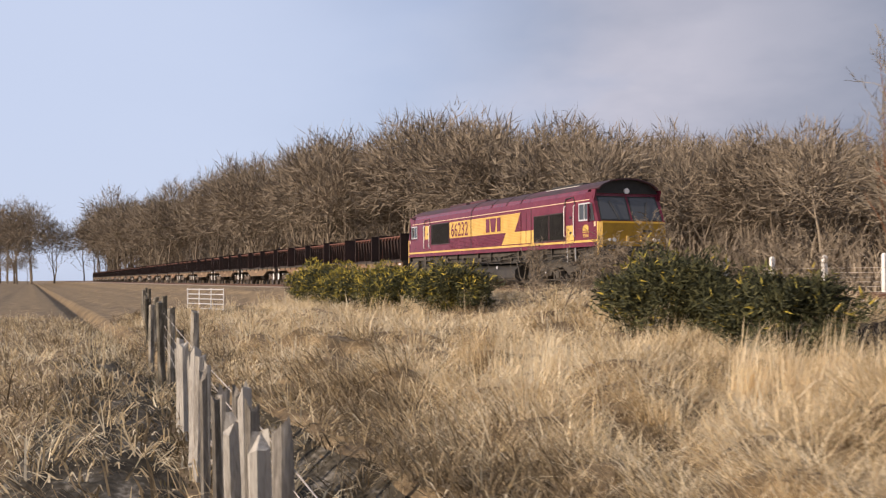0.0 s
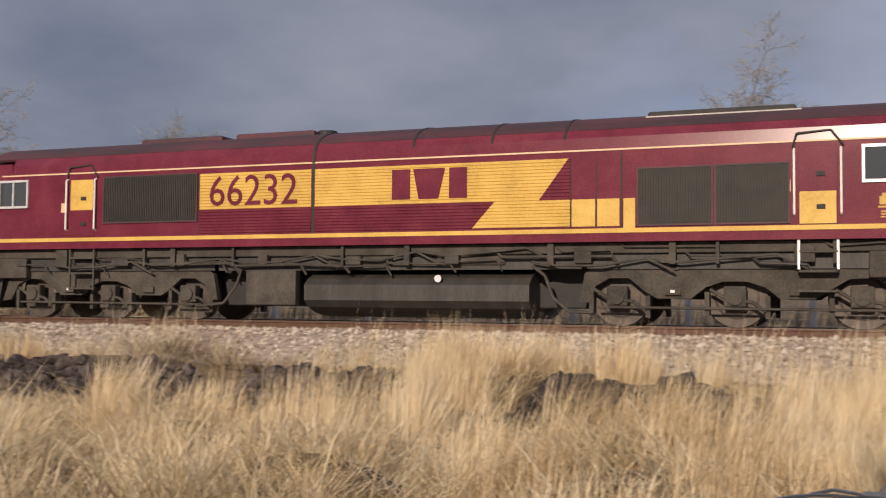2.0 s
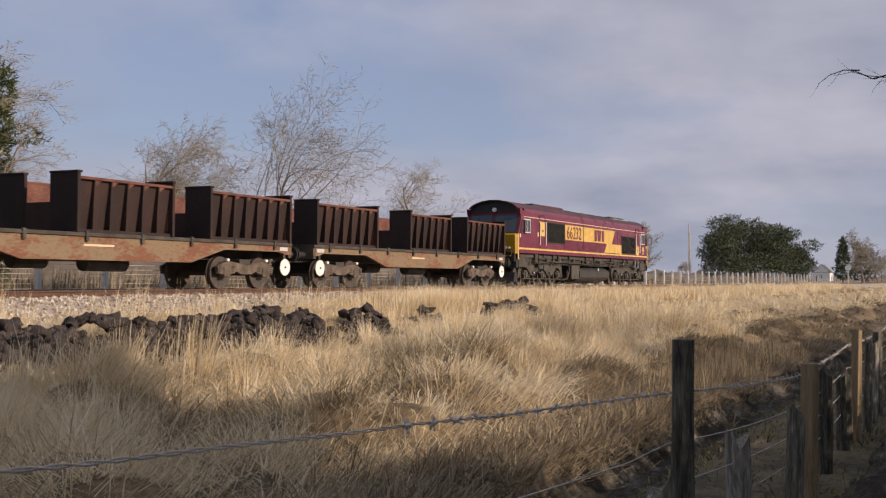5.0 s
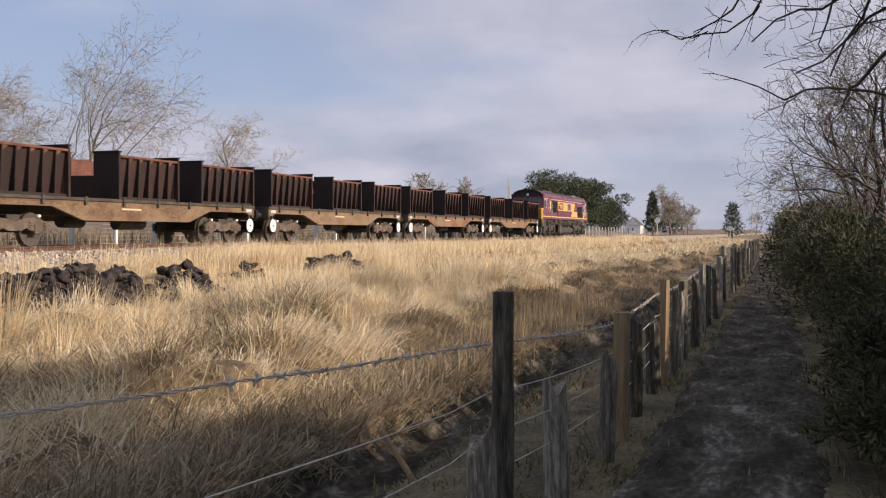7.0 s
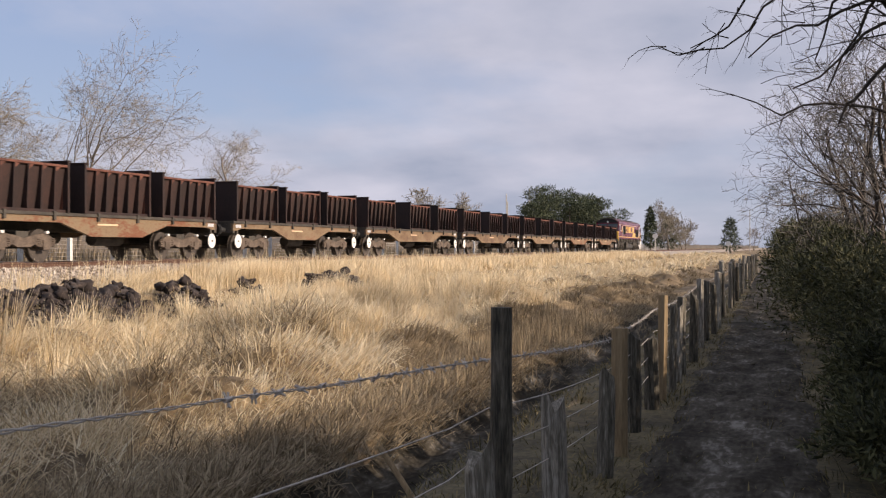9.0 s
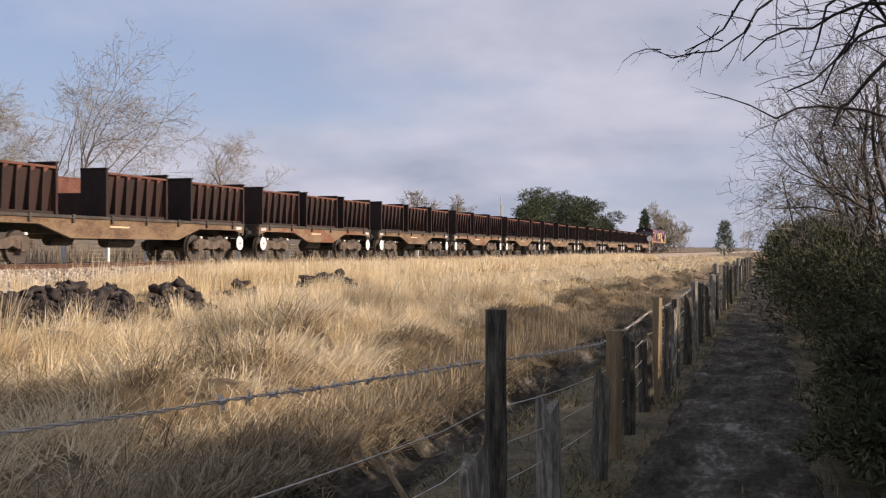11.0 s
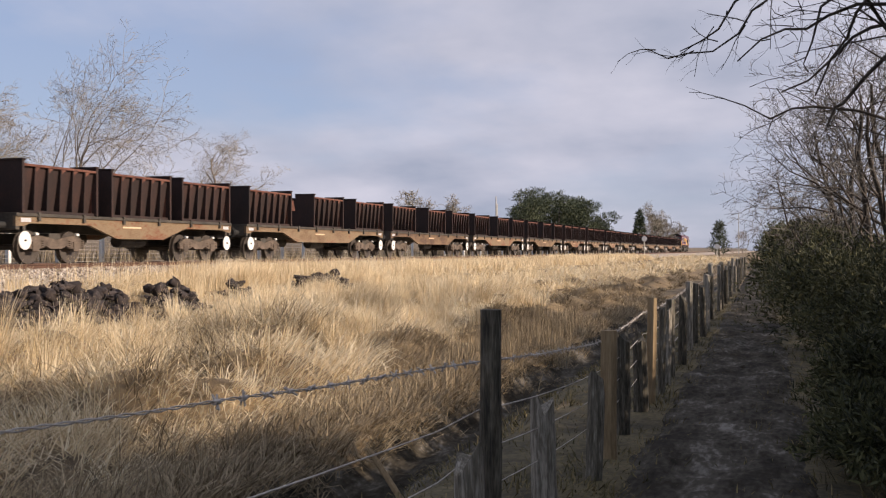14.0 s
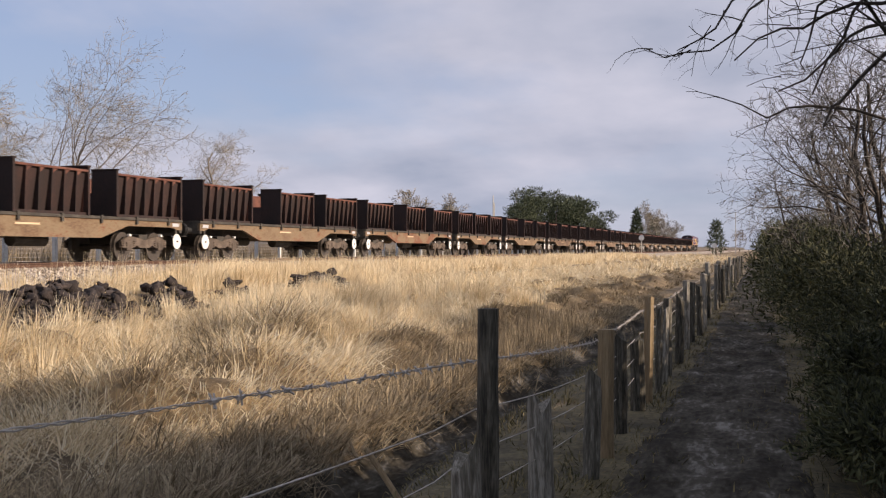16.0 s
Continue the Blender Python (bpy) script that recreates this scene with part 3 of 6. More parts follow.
            bm = tube(B(), [(x0 - 0.08, y + s * 0.03, 3.05), (x0 - 0.02, y + s * 0.01, 3.28), (x1 - 0.1, y - s * 0.02, 3.32), (x1 + 0.1, y + s * 0.03, 3.05)], 0.02)
            part("rain_strip", bm, BLACK, loco)
            part("warning_plate", box(B(), x0 - 0.24, x0 - 0.12, *sorted((y + s * 0.002, y + s * 0.007)), 2.3, 2.5), CREAM, loco)
            for z in (0.62, 0.95, 1.28):
                part("step", box(B(), x0, x1, *sorted((y - s * 0.25, y - s * 0.02)), z, z + 0.04), GRIME, loco)
            for x in (x0, x1):
                part("step_rail", box(B(), x - 0.02, x + 0.02, *sorted((y - s * 0.06, y - s * 0.02)), 1.0 if d > 0 else 0.6, 1.5), ALLOY if d > 0 else GRIME, loco)
            # cab side window
            x0, x1 = P(8.70, 9.46)
            bm = B()
            for q in ((x0 - 0.04, x1 + 0.04, 2.42, 2.47), (x0 - 0.04, x1 + 0.04, 3.0, 3.05), (x0 - 0.04, x0 + 0.005, 2.47, 3.0), (x1 - 0.005, x1 + 0.04, 2.47, 3.0), ((x0 + x1) / 2 - 0.02, (x0 + x1) / 2 + 0.02, 2.47, 3.0)):
                box(bm, q[0], q[1], *sorted((y + s * 0.002, y + s * 0.035)), q[2], q[3])
            win = part("window", bm, ALLOY, loco, "bright metal window frame")
            part("pane", box(B(), x0, x1, *sorted((y + s * 0.002, y + s * 0.012)), 2.46, 3.01), GLASS, win)
            qx = [(d * 9.55, 2.40), (d * 9.80, 2.40), (d * 9.62, 3.02), (d * 9.55, 3.02)]
            part("quarter_light", prism(B(), qx, *sorted((y + s * 0.002, y + s * 0.012))), GLASS, loco)
            part("mirror", box(B(), *P(9.48, 9.53), *sorted((y + s * 0.05, y + s * 0.12)), 2.35, 3.0, 0.01), MAROON, loco)
            part("data_plate", box(B(), *P(9.74, 9.86), *sorted((y + s * 0.002, y + s * 0.008)), 2.2, 2.36), CREAM, loco)
        # badge on the leading cab and writing
        bm = B()
        for x, z, w, h in ((8.92, 2.05, 0.42, 0.14), (8.96, 2.16, 0.36, 0.08), (9.02, 2.22, 0.24, 0.06), (8.90, 2.00, 0.46, 0.03)):
            box(bm, x, x + w, *sorted((y + s * 0.002, y + s * 0.008)), z, z + h, 0.003)
        part("badge", bm, GOLD, loco, "plain gold badge shape")
        bm = B()
        for k in range(3):
            box(bm, 8.94, 9.34, *sorted((y + s * 0.002, y + s * 0.006)), 1.84 + k * 0.045, 1.86 + k * 0.045)
        part("badge_bars", bm, GOLD, loco)
        lettering("66232", 2.05, 0.62, MAROON, loco, "running_number", (-3.9, y + s * 0.027, 2.34), s > 0)
        # operator's mark as plain blocks
        bm = B()
        for poly in ([(0.22, 2.36), (0.60, 2.36), (0.60, 2.94), (0.22, 2.94)], [(0.78, 2.36), (1.18, 2.36), (1.32, 2.94), (0.66, 2.94)], [(1.40, 2.36), (1.76, 2.36), (1.76, 2.94), (1.40, 2.94)]):
            prism(bm, poly, *sorted((y + s * 0.024, y + s * 0.03)))
        part("operator_mark", bm, MAROON, loco, "maroon block mark")
    # roof gear
    for x0, x1, z, w in ((-6.3, -4.2, 3.80, 0.5), (-3.9, -2.0, 3.82, 0.42), (5.0, 7.6, 3.76, 0.62)):
        bm = box(B(), x0, x1, -w, w, z, z + 0.16, 0.05)
        part("roof_hatch", bm, GRILLE if x0 > 0 else ROOFPAINT, loco)
    for s in (-1, 1):
        part("roof_rail", box(B(), 5.0, 7.7, s * 0.78 - 0.05, s * 0.78 + 0.05, 3.72, 3.80, 0.02), CONCRETE, loco)
    part("exhaust", cyl(B(), (-1.9, 0, 3.8), (-1.9, 0, 4.0), 0.22, 0.2, 16), BLACK, loco)
    for x in (0.6, 2.2, 3.6):
        part("roof_seam", loft(B(), [[(x + k, y, z + 0.006) for y, z in roof_arc(14, -0.012)[1:-1]] + [(x + k, y, z - 0.02) for y, z in roof_arc(14, -0.012)[1:-1]][::-1] for k in (0, 0.05)]), BLACK, loco)
    part("roof_seam", loft(B(), [[(-1.53 + k, y, z + 0.006) for y, z in roof_arc(14, -0.014)] + [(-1.53 + k, y, z - 0.02) for y, z in roof_arc(14, -0.014)][::-1] for k in (0, 0.06)]), BLACK, loco)
    # underframe
    part("solebar", box(B(), -9.8, 9.8, -1.2, 1.2, 1.30, 1.50, 0.02), GRIME, loco)
    ring = [(math.cos(a) * 1.22, 0.58 + math.sin(a) * 0.49) for a in np.linspace(0, 2 * math.pi, 20, endpoint=False)]
    ring = [(max(-1.25, min(1.25, 1.10 * y)), z) for y, z in ring]
    part("fuel_tank", loft(B(), [[(x, y, z) for y, z in ring] for x in (-1.72, 2.95)]), TANK, loco, "black fuel tank streaked with dirt", smooth=False)
    for s in (-1, 1):
        part("equipment_case", box(B(), -3.05, -1.9, s * 1.18 - 0.1, s * 1.18 + 0.1, 0.32, 1.02, 0.02), GRIME, loco)
        bm = cyl(B(), (1.15, s * 1.24, 0.85), (1.15, s * 1.265, 0.85), 0.07, n=14)
        part("gauge", bm, ALLOY, loco)
        for x0 in (-1.2, 1.1):
            part("air_reservoir", cyl(B(), (x0, s * 1.05, 1.2), (x0 + 1.35, s * 1.05, 1.2), 0.13, n=14), GRIME, loco)
        for x0, x1 in ((-9.6, -3.9), (-3.8, 3.9), (4.0, 9.6)):
            part("frame_plate", box(B(), x0, x1, s * 1.10 - 0.02, s * 1.10 + 0.02, 1.02, 1.5), TANK, loco)
        rr = random.Random(4)
        for k in range(16):
            x = -9.2 + k * 1.15
            z = rr.uniform(1.08, 1.44)
            ln = rr.uniform(0.8, 2.2)
            part("conduit", tube(B(), [(x, s * 1.2, z + 0.1), (x + 0.12, s * 1.25, z), (x + ln, s * 1.25, z + rr.uniform(-0.06, 0.06)), (x + ln + 0.1, s * 1.2, z - 0.18)], rr.choice((0.014, 0.02, 0.028))), rr.choice((GRIME, GRIME, TANK)), loco)
        for k in range(9):
            x = -8.6 + k * 2.0 + rr.uniform(-0.4, 0.4)
            part("junction_box", box(B(), x, x + rr.uniform(0.15, 0.45), s * 1.22 - 0.07, s * 1.22 + 0.07, 1.12, 1.12 + rr.uniform(0.14, 0.3), 0.015), rr.choice((GRIME, TANK)), loco)
        for k in range(7):
            z = 1.16 + 0.05 * (k % 5)
            x = -8.0 + k * 2.2
            pts = [(x, s * 1.27, z), (x + 0.5, s * 1.28, z - 0.08), (x + 1.3, s * 1.28, z - 0.06 + rr.uniform(-0.05, 0.05)), (x + 2.1, s * 1.26, z + 0.05), (x + 2.6, s * 1.22, z - 0.2)]
            part("pipe", tube(B(), pts, 0.022), GRIME, loco)
        for x in (-7.9, -5.6, -4.9, -3.4, -0.9, 0.45, 3.3, 5.5, 6.3, 8.2):
            part("bracket", box(B(), x, x + rr.choice((0.06, 0.12, 0.3)), s * 1.24 - 0.05, s * 1.24 + 0.05, 1.1, 1.5, 0.01), GRIME, loco)
        part("pipe", tube(B(), [(-3.2, s * 1.2, 1.05), (-3.3, s * 1.24, 0.7), (-3.6, s * 1.24, 0.35), (-4.3, s * 1.2, 0.28)], 0.03), GRIME, loco)
        part("pipe", tube(B(), [(3.0, s * 1.2, 1.08), (3.25, s * 1.24, 0.9), (3.4, s * 1.24, 0.5), (3.7, s * 1.22, 0.25), (4.1, s * 1.1, 0.24)], 0.03), GRIME, loco)
    part("inner_frame", box(B(), -9.0, 9.0, -0.45, 0.45, 1.0, 1.38), BLACK, loco)
    for x0, x1 in ((-4.2, -1.75), (2.95, 4.2)):
        part("inner_frame", box(B(), x0, x1, -0.6, 0.6, 0.3, 1.3, 0.03), BLACK, loco)
    build_bogie(loco, -6.6, -1)
    build_bogie(loco, 6.6, 1)
    return loco


# ------------------------------------------------------------ wagons


def build_wagon(length):
    """A bogie flat wagon with its middle at the origin, on rail level."""
    w = thing("flat_wagon", "weathered khaki bogie flat wagon with deep belly girders", "wagon", "wagons of the train")
    h = length / 2
    part("deck", box(B(), -h, h, -1.28, 1.28, 1.30, 1.37, 0.01), GRIME, w)
    for s in (-1, 1):
        y = s * 1.2
        poly = [(-h, 1.02), (-h + 0.3, 1.02), (-h + 0.6, 1.10), (-h + 3.2, 1.10), (-h + 4.6, 0.72), (h - 4.6, 0.72), (h - 3.2, 1.10), (h - 0.6, 1.10), (h - 0.3, 1.02), (h, 1.02), (h, 1.30), (-h, 1.30)]
        part("girder", prism(B(), poly, y - 0.05, y + 0.05), SOLE, w, "khaki fish-bellied side girder")
        part("flange", box(B(), -h, h, y + s * 0.0 - 0.1, y + 0.1, 1.285, 1.31), GRIME, w)
        n = 8 if length > 13 else 6
        for i in range(n):
            x = -h + 0.9 + (length - 1.8) * i / (n - 1)
            part("stanchion_pocket", box(B(), x - 0.05, x + 0.05, *sorted((y + s * 0.05, y + s * 0.12)), 1.16, 1.40, 0.008), GRIME, w)
        for d in (-1, 1):
            bm = cyl(B(), (d * (h - 0.35), y + s * 0.05, 0.64), (d * (h - 0.35), y + s * 0.07, 0.64), 0.25, n=28)
            disc = part("handbrake_disc", bm, WHITE, w, "white round brake wheel disc")
            part("disc_boss", cyl(B(), (d * (h - 0.35), y + s * 0.07, 0.64), (d * (h - 0.35), y + s * 0.10, 0.64), 0.03, n=8), RUST, disc)
            part("disc_bracket", box(B(), *sorted((d * (h - 0.4), d * (h - 0.3))), *sorted((y - s * 0.05, y + s * 0.04)), 0.6, 1.05), GRIME, w)
            part("data_panel", box(B(), *sorted((d * (h - 0.6), d * (h - 0.2))), *sorted((y + s * 0.052, y + s * 0.056)), 1.13, 1.24), ALLOY, w)
        part("writing_bar", box(B(), -1.0, 0.0, *sorted((y + s * 0.052, y + s * 0.056)), 1.05, 1.10), CREAM, w)
    part("centre_sill", box(B(), -h, h, -0.3, 0.3, 0.86, 1.3), GRIME, w)
    part("brake_cylinder", cyl(B(), (-1.6, 0.5, 0.72), (-0.6, 0.5, 0.72), 0.2, n=12), GRIME, w)
    part("air_tank", cyl(B(), (-0.4, -0.6, 0.66), (1.0, -0.6, 0.66), 0.2, n=12), GRIME, w)
    for d in (-1, 1):
        part("headstock", box(B(), *sorted((d * h, d * (h - 0.15))), -1.25, 1.25, 0.92, 1.32, 0.02), GRIME, w)
        for s in (-1, 1):
            bm = cyl(B(), (d * h, s * 0.87, 1.05), (d * (h + 0.52), s * 0.87, 1.05), 0.09, n=12)
            cyl(bm, (d * (h + 0.52), s * 0.87, 1.05), (d * (h + 0.57), s * 0.87, 1.05), 0.23, n=16)
            part("buffer", bm, BLACK, w)
        part("coupling", box(B(), *sorted((d * h, d * (h + 0.55))), -0.05, 0.05, 0.95, 1.08), BLACK, w)
        xc = d * (h - 1.95)
        bm = box(B(), xc - 0.25, xc + 0.25, -1.0, 1.0, 0.55, 0.85, 0.02)
        bogie = part("bogie", bm, GRIME, w)
        for s in (-1, 1):
            y = s * 1.0
            poly = [(-1.25, 0.42), (-0.65, 0.42), (-0.45, 0.50), (-0.25, 0.42), (0.25, 0.42), (0.45, 0.50), (0.65, 0.42), (1.25, 0.42), (1.3, 0.62), (0.9, 0.80), (0.35, 0.74), (0, 0.66), (-0.35, 0.74), (-0.9, 0.80), (-1.3, 0.62)]
            part("side_frame", prism(B(), [(xc + x, z) for x, z in poly], y - 0.05, y + 0.05), DUST, bogie)
            for ax in (-0.9, 0.9):
                part("axle_box", box(B(), xc + ax - 0.14, xc + ax + 0.14, y - 0.08, y + 0.11, 0.34, 0.62, 0.02), DUST, bogie)
                for sx in (-0.3, 0.3):
                    turns = [(xc + ax + sx, y, 0.43 + k * 0.03, 0.09 if k % 2 else 0.065) for k in range(9)]
                    part("spring", loft(B(), [[(a + q * math.cos(t * 0.785), b + q * math.sin(t * 0.785), c) for t in range(8)] for a, b, c, q in turns]), DUST, bogie)
            for ax in (-0.9, 0.9):
                part("lamp_cap", box(B(), xc + ax - 0.06, xc + ax + 0.06, y + s * 0.02, y + s * 0.12, 0.78, 0.86, 0.02) if s > 0 else box(B(), xc + ax - 0.06, xc + ax + 0.06, y - 0.12, y - 0.02, 0.78, 0.86, 0.02), WHITE, bogie)
        for ax in (-0.9, 0.9):
            bm = cyl(B(), (xc + ax, -0.75, 0.46), (xc + ax, 0.75, 0.46), 0.08, n=10)
            for s in (-1, 1):
                cyl(bm, (xc + ax, s * 0.70, 0.46), (xc + ax, s * 0.82, 0.46), 0.458, n=28)
                cyl(bm, (xc + ax, s * 0.68, 0.46), (xc + ax, s * 0.71, 0.46), 0.485, n=28)
            part("wheelset", bm, STEEL, bogie)
    return w


def build_bin(length):
    """An open steel box with ribbed sides and notched ends, its base at the origin."""
    b = thing("steel_bin", "rust-brown open steel bin with ribbed sides and notched ends", "bin", "bins on the wagons")
    h, wd, top = length / 2, 1.24, 1.30
    part("floor_plate", box(B(), -h, h, -wd, wd, 0.0, 0.08), RUST, b)
    for s in (-1, 1):
        yo, yi = s * wd, s * (wd - 0.06)
        part("side_wall", loft(B(), [[(x, yo - s * 0.20, 0.06), (x, yi - s * 0.20, 0.06), (x, yi - s * 0.02, top), (x, yo - s * 0.02, top)] for x in (-h + 0.05, h - 0.05)]), RUST, b)
        part("liner", loft(B(), [[(x, yi - s * 0.205, 0.1), (x, yi - s * 0.215, 0.1), (x, yi - s * 0.033, top - 0.02), (x, yi - s * 0.023, top - 0.02)] for x in (-h + 0.06, h - 0.06)]), RUSTIN_LIT, b, "orange rusted inner face")
        n = max(4, round(length / 0.52))
        for i in range(1, n):
            x = -h + length * i / n
            bm = loft(B(), [[(x - 0.02, yo - s * q, z), (x + 0.02, yo - s * q, z), (x + 0.02, yo + s * o, z), (x - 0.02, yo + s * o, z)] for z, o, q in ((0.05, 0.0, 0.21), (0.65, 0.02, 0.13), (1.25, 0.05, 0.05))])
            rib = part("rib", bm, RUST, b)
            # lighter rust colour paints in the light on the gussets and the rim
            part("gusset", prism(B(), [(x + 0.021, 1.12), (x + 0.20, 1.235), (x + 0.20, 1.25), (x + 0.021, 1.25)], *sorted((yo - s * 0.02, yo + s * 0.05))), RUSTIN_LIT, rib)
        part("rim", box(B(), -h, h, *sorted((yo + s * 0.07, yo - s * 0.10)), top - 0.05, top + 0.02, 0.012), RUSTIN_LIT, b, "rusted top rim coloured lighter as if lit")
        for d in (-1, 1):
            part("end_cap", box(B(), *sorted((d * (h - 0.10), d * (h + 0.06))), *sorted((s * 0.42, yo + s * 0.10)), top + 0.10, top + 0.15, 0.01), RUST, b)
            part("end_plate", box(B(), *sorted((d * (h - 0.06), d * (h + 0.03))), *sorted((s * 0.42, yo + s * 0.08)), 0.0, top + 0.14, 0.01), RUST, b, "dark end plate beside a notch")
    for d in (-1, 1):
        part("end_sill", box(B(), *sorted((d * (h - 0.05), d * (h + 0.02))), -0.42, 0.42, 0.0, 0.72), RUST, b)
        part("end_liner", box(B(), *sorted((d * (h - 0.06), d * (h - 0.07))), -1.15, 1.15, 0.08, 0.70), RUSTIN_LIT, b)
    return b


LOCO = build_loco()
SHORT = {6, 7, 8, 9, 14}
N_WAGONS = 20
TRAIN = []          # (object, offset along the train from the body joint)


def build_train():
    long_w, short_w = build_wagon(14.86), build_wagon(11.77)
    bins = {n: build_bin(n) for n in (3.75, 3.3)}
    used = set()

    def place(proto, off, z):
        if proto.name in used:
            ob = copy_thing(proto, pose(off, TRACK_Y, RAIL_Z + z))
        else:
            used.add(proto.name)
            ob = proto
        TRAIN.append((ob, off, z))
        return ob
    disc = -10.2
    rr = random.Random(11)
    for k in range(1, N_WAGONS + 1):
        short = k in SHORT
        ln = 11.77 if short else 14.86
        mid = disc + 0.35 - ln / 2
        place(short_w if short else long_w, mid, 0.0)
        if short:
            spots = [(3.3, ln / 2 - 1.85), (3.3, 0.0), (3.3, -ln / 2 + 1.85)]
        else:
            spots = [(3.75, ln / 2 - 2.0), (3.3, ln / 2 - 7.0 - rr.uniform(-0.2, 0.2)), (3.75, -ln / 2 + 2.0)]
        for size, x in spots:
            place(bins[size], mid + x, 1.37)
        disc -= ln + 1.2


build_train()

# ------------------------------------------------------------ vegetation helpers
STRAW = material("dry straw grass", [(0.48, 0.365, 0.205), (0.72, 0.575, 0.355), (0.84, 0.71, 0.48), (0.89, 0.80, 0.60)], 0.5, 0.75, 0, 0.0, 2.5, per="island", spread=0.30, thin=0.36)
BROWNGRASS = material("brown dead grass", [(0.12, 0.09, 0.053), (0.26, 0.20, 0.122), (0.44, 0.35, 0.22)], 0.5, 0.85, 0, 0.0, 3.0, per="island", spread=0.35, thin=0.2)
MOSS = material("short mossy turf", [(0.045, 0.040, 0.014), (0.10, 0.082, 0.032), (0.20, 0.155, 0.07)], 0.8, 0.95, 0, 0.0, 4.0, per="island", spread=0.4)
SOD = material("mossy sod", [(0.024, 0.019, 0.009), (0.058, 0.046, 0.021), (0.11, 0.088, 0.042), (0.17, 0.135, 0.07)], 1.6, 1.0, 0, 0.8, 18)
MUD = material("trodden mud path", [(0.010, 0.008, 0.005), (0.030, 0.025, 0.017), (0.070, 0.062, 0.048), (0.21, 0.195, 0.170)], 3.2, 0.9, 0, 0.8, 20, stretch=(0.4, 1, 1), gloss=0.12)
BARK = material("grey winter bark", [(0.08, 0.064, 0.05), (0.17, 0.14, 0.11), (0.29, 0.25, 0.20)], 3.5, 0.95, 0, 0.5, 30)
TWIG = material("brown twigs", [(0.14, 0.118, 0.088), (0.23, 0.20, 0.15), (0.34, 0.30, 0.235)], 0.8, 0.9, 0, 0.0, 6, per="island", spread=0.25)
REDBARK = material("orange sapling bark", [(0.09, 0.045, 0.026), (0.20, 0.085, 0.04), (0.30, 0.125, 0.055)], 3, 0.8, 0, 0.2, 20)
DARKTWIG = material("dark hawthorn twigs", [(0.024, 0.019, 0.015), (0.062, 0.05, 0.04), (0.125, 0.102, 0.08)], 2, 0.95, 0, 0.0, 10)
LICHEN = material("grey lichened hawthorn twigs", [(0.06, 0.053, 0.044), (0.135, 0.12, 0.10), (0.24, 0.22, 0.19)], 1.5, 0.95, 0, 0.0, 8, per="island", spread=0.3)
WOODTWIG = material("far woodland twigs", [(0.11, 0.088, 0.062), (0.20, 0.16, 0.115), (0.31, 0.255, 0.185)], 0.12, 0.95, 0, 0.0, 1.5, per="island", spread=0.3)
GORSE = material("dark gorse foliage", [(0.018, 0.022, 0.008), (0.045, 0.050, 0.017), (0.09, 0.088, 0.032)], 1.2, 0.85, 0, 0.0, 6, per="island", spread=0.4)
BLOOM = material("yellow-green gorse tips", [(0.10, 0.10, 0.02), (0.24, 0.20, 0.03), (0.42, 0.32, 0.04)], 2, 0.85, 0, 0.0, 8, per="island", spread=0.4)
PINE = material("dark pine needles", [(0.018, 0.028, 0.013), (0.042, 0.056, 0.026), (0.085, 0.098, 0.046)], 0.6, 0.85, 0, 0.0, 3, per="island", spread=0.4)
IVY = material("ivy leaves", [(0.016, 0.030, 0.008), (0.05, 0.07, 0.018), (0.11, 0.12, 0.035)], 2, 0.5, 0, 0.0, 8, per="island", spread=0.5)
ROCK = material("dark lichened rubble", [(0.018, 0.013, 0.012), (0.046, 0.035, 0.031), (0.125, 0.10, 0.088)], 5, 0.95, 0, 0.8, 22, per="object", spread=0.2)
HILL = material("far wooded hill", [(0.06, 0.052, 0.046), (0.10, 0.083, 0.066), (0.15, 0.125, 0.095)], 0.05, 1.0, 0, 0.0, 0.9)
OLDWOOD = material("weathered grey timber", [(0.022, 0.020, 0.014), (0.075, 0.066, 0.048), (0.15, 0.135, 0.105), (0.34, 0.31, 0.26)], 6, 0.95, 0, 0.7, 30, per="object", spread=0.25, stretch=(4, 4, 0.5))
PALEWOOD = material("bleached split pale", [(0.10, 0.09, 0.075), (0.24, 0.22, 0.19), (0.42, 0.40, 0.36)], 5, 0.95, 0, 0.6, 34, per="object", spread=0.3, stretch=(4, 4, 0.5))
NEWWOOD = material("pale timber post", [(0.16, 0.11, 0.06), (0.26, 0.185, 0.10), (0.34, 0.25, 0.15)], 4, 0.9, 0, 0.4, 30, stretch=(4, 4, 0.5))
WIRE = material("galvanised wire", [(0.36, 0.32, 0.28), (0.62, 0.57, 0.52)], 20, 0.6, 0.1, 0.0)


def fast_mesh(name, verts, tris, mat, parent=None):
    verts, tris = np.asarray(verts, np.float32), np.asarray(tris, np.int32)
    me = bpy.data.meshes.new(name)
    me.vertices.add(len(verts))
    me.vertices.foreach_set("co", verts.ravel())
    me.loops.add(tris.size)
    me.loops.foreach_set("vertex_index", tris.ravel())
    me.polygons.add(len(tris))
    me.polygons.foreach_set("loop_start", np.arange(0, tris.size, 3, dtype=np.int32))
    me.polygons.foreach_set("loop_total", np.full(len(tris), 3, np.int32))
    me.update(calc_edges=True)
    me.materials.append(mat)
    ob = new(name, me)
    if parent:
        ob.parent = parent
    return ob


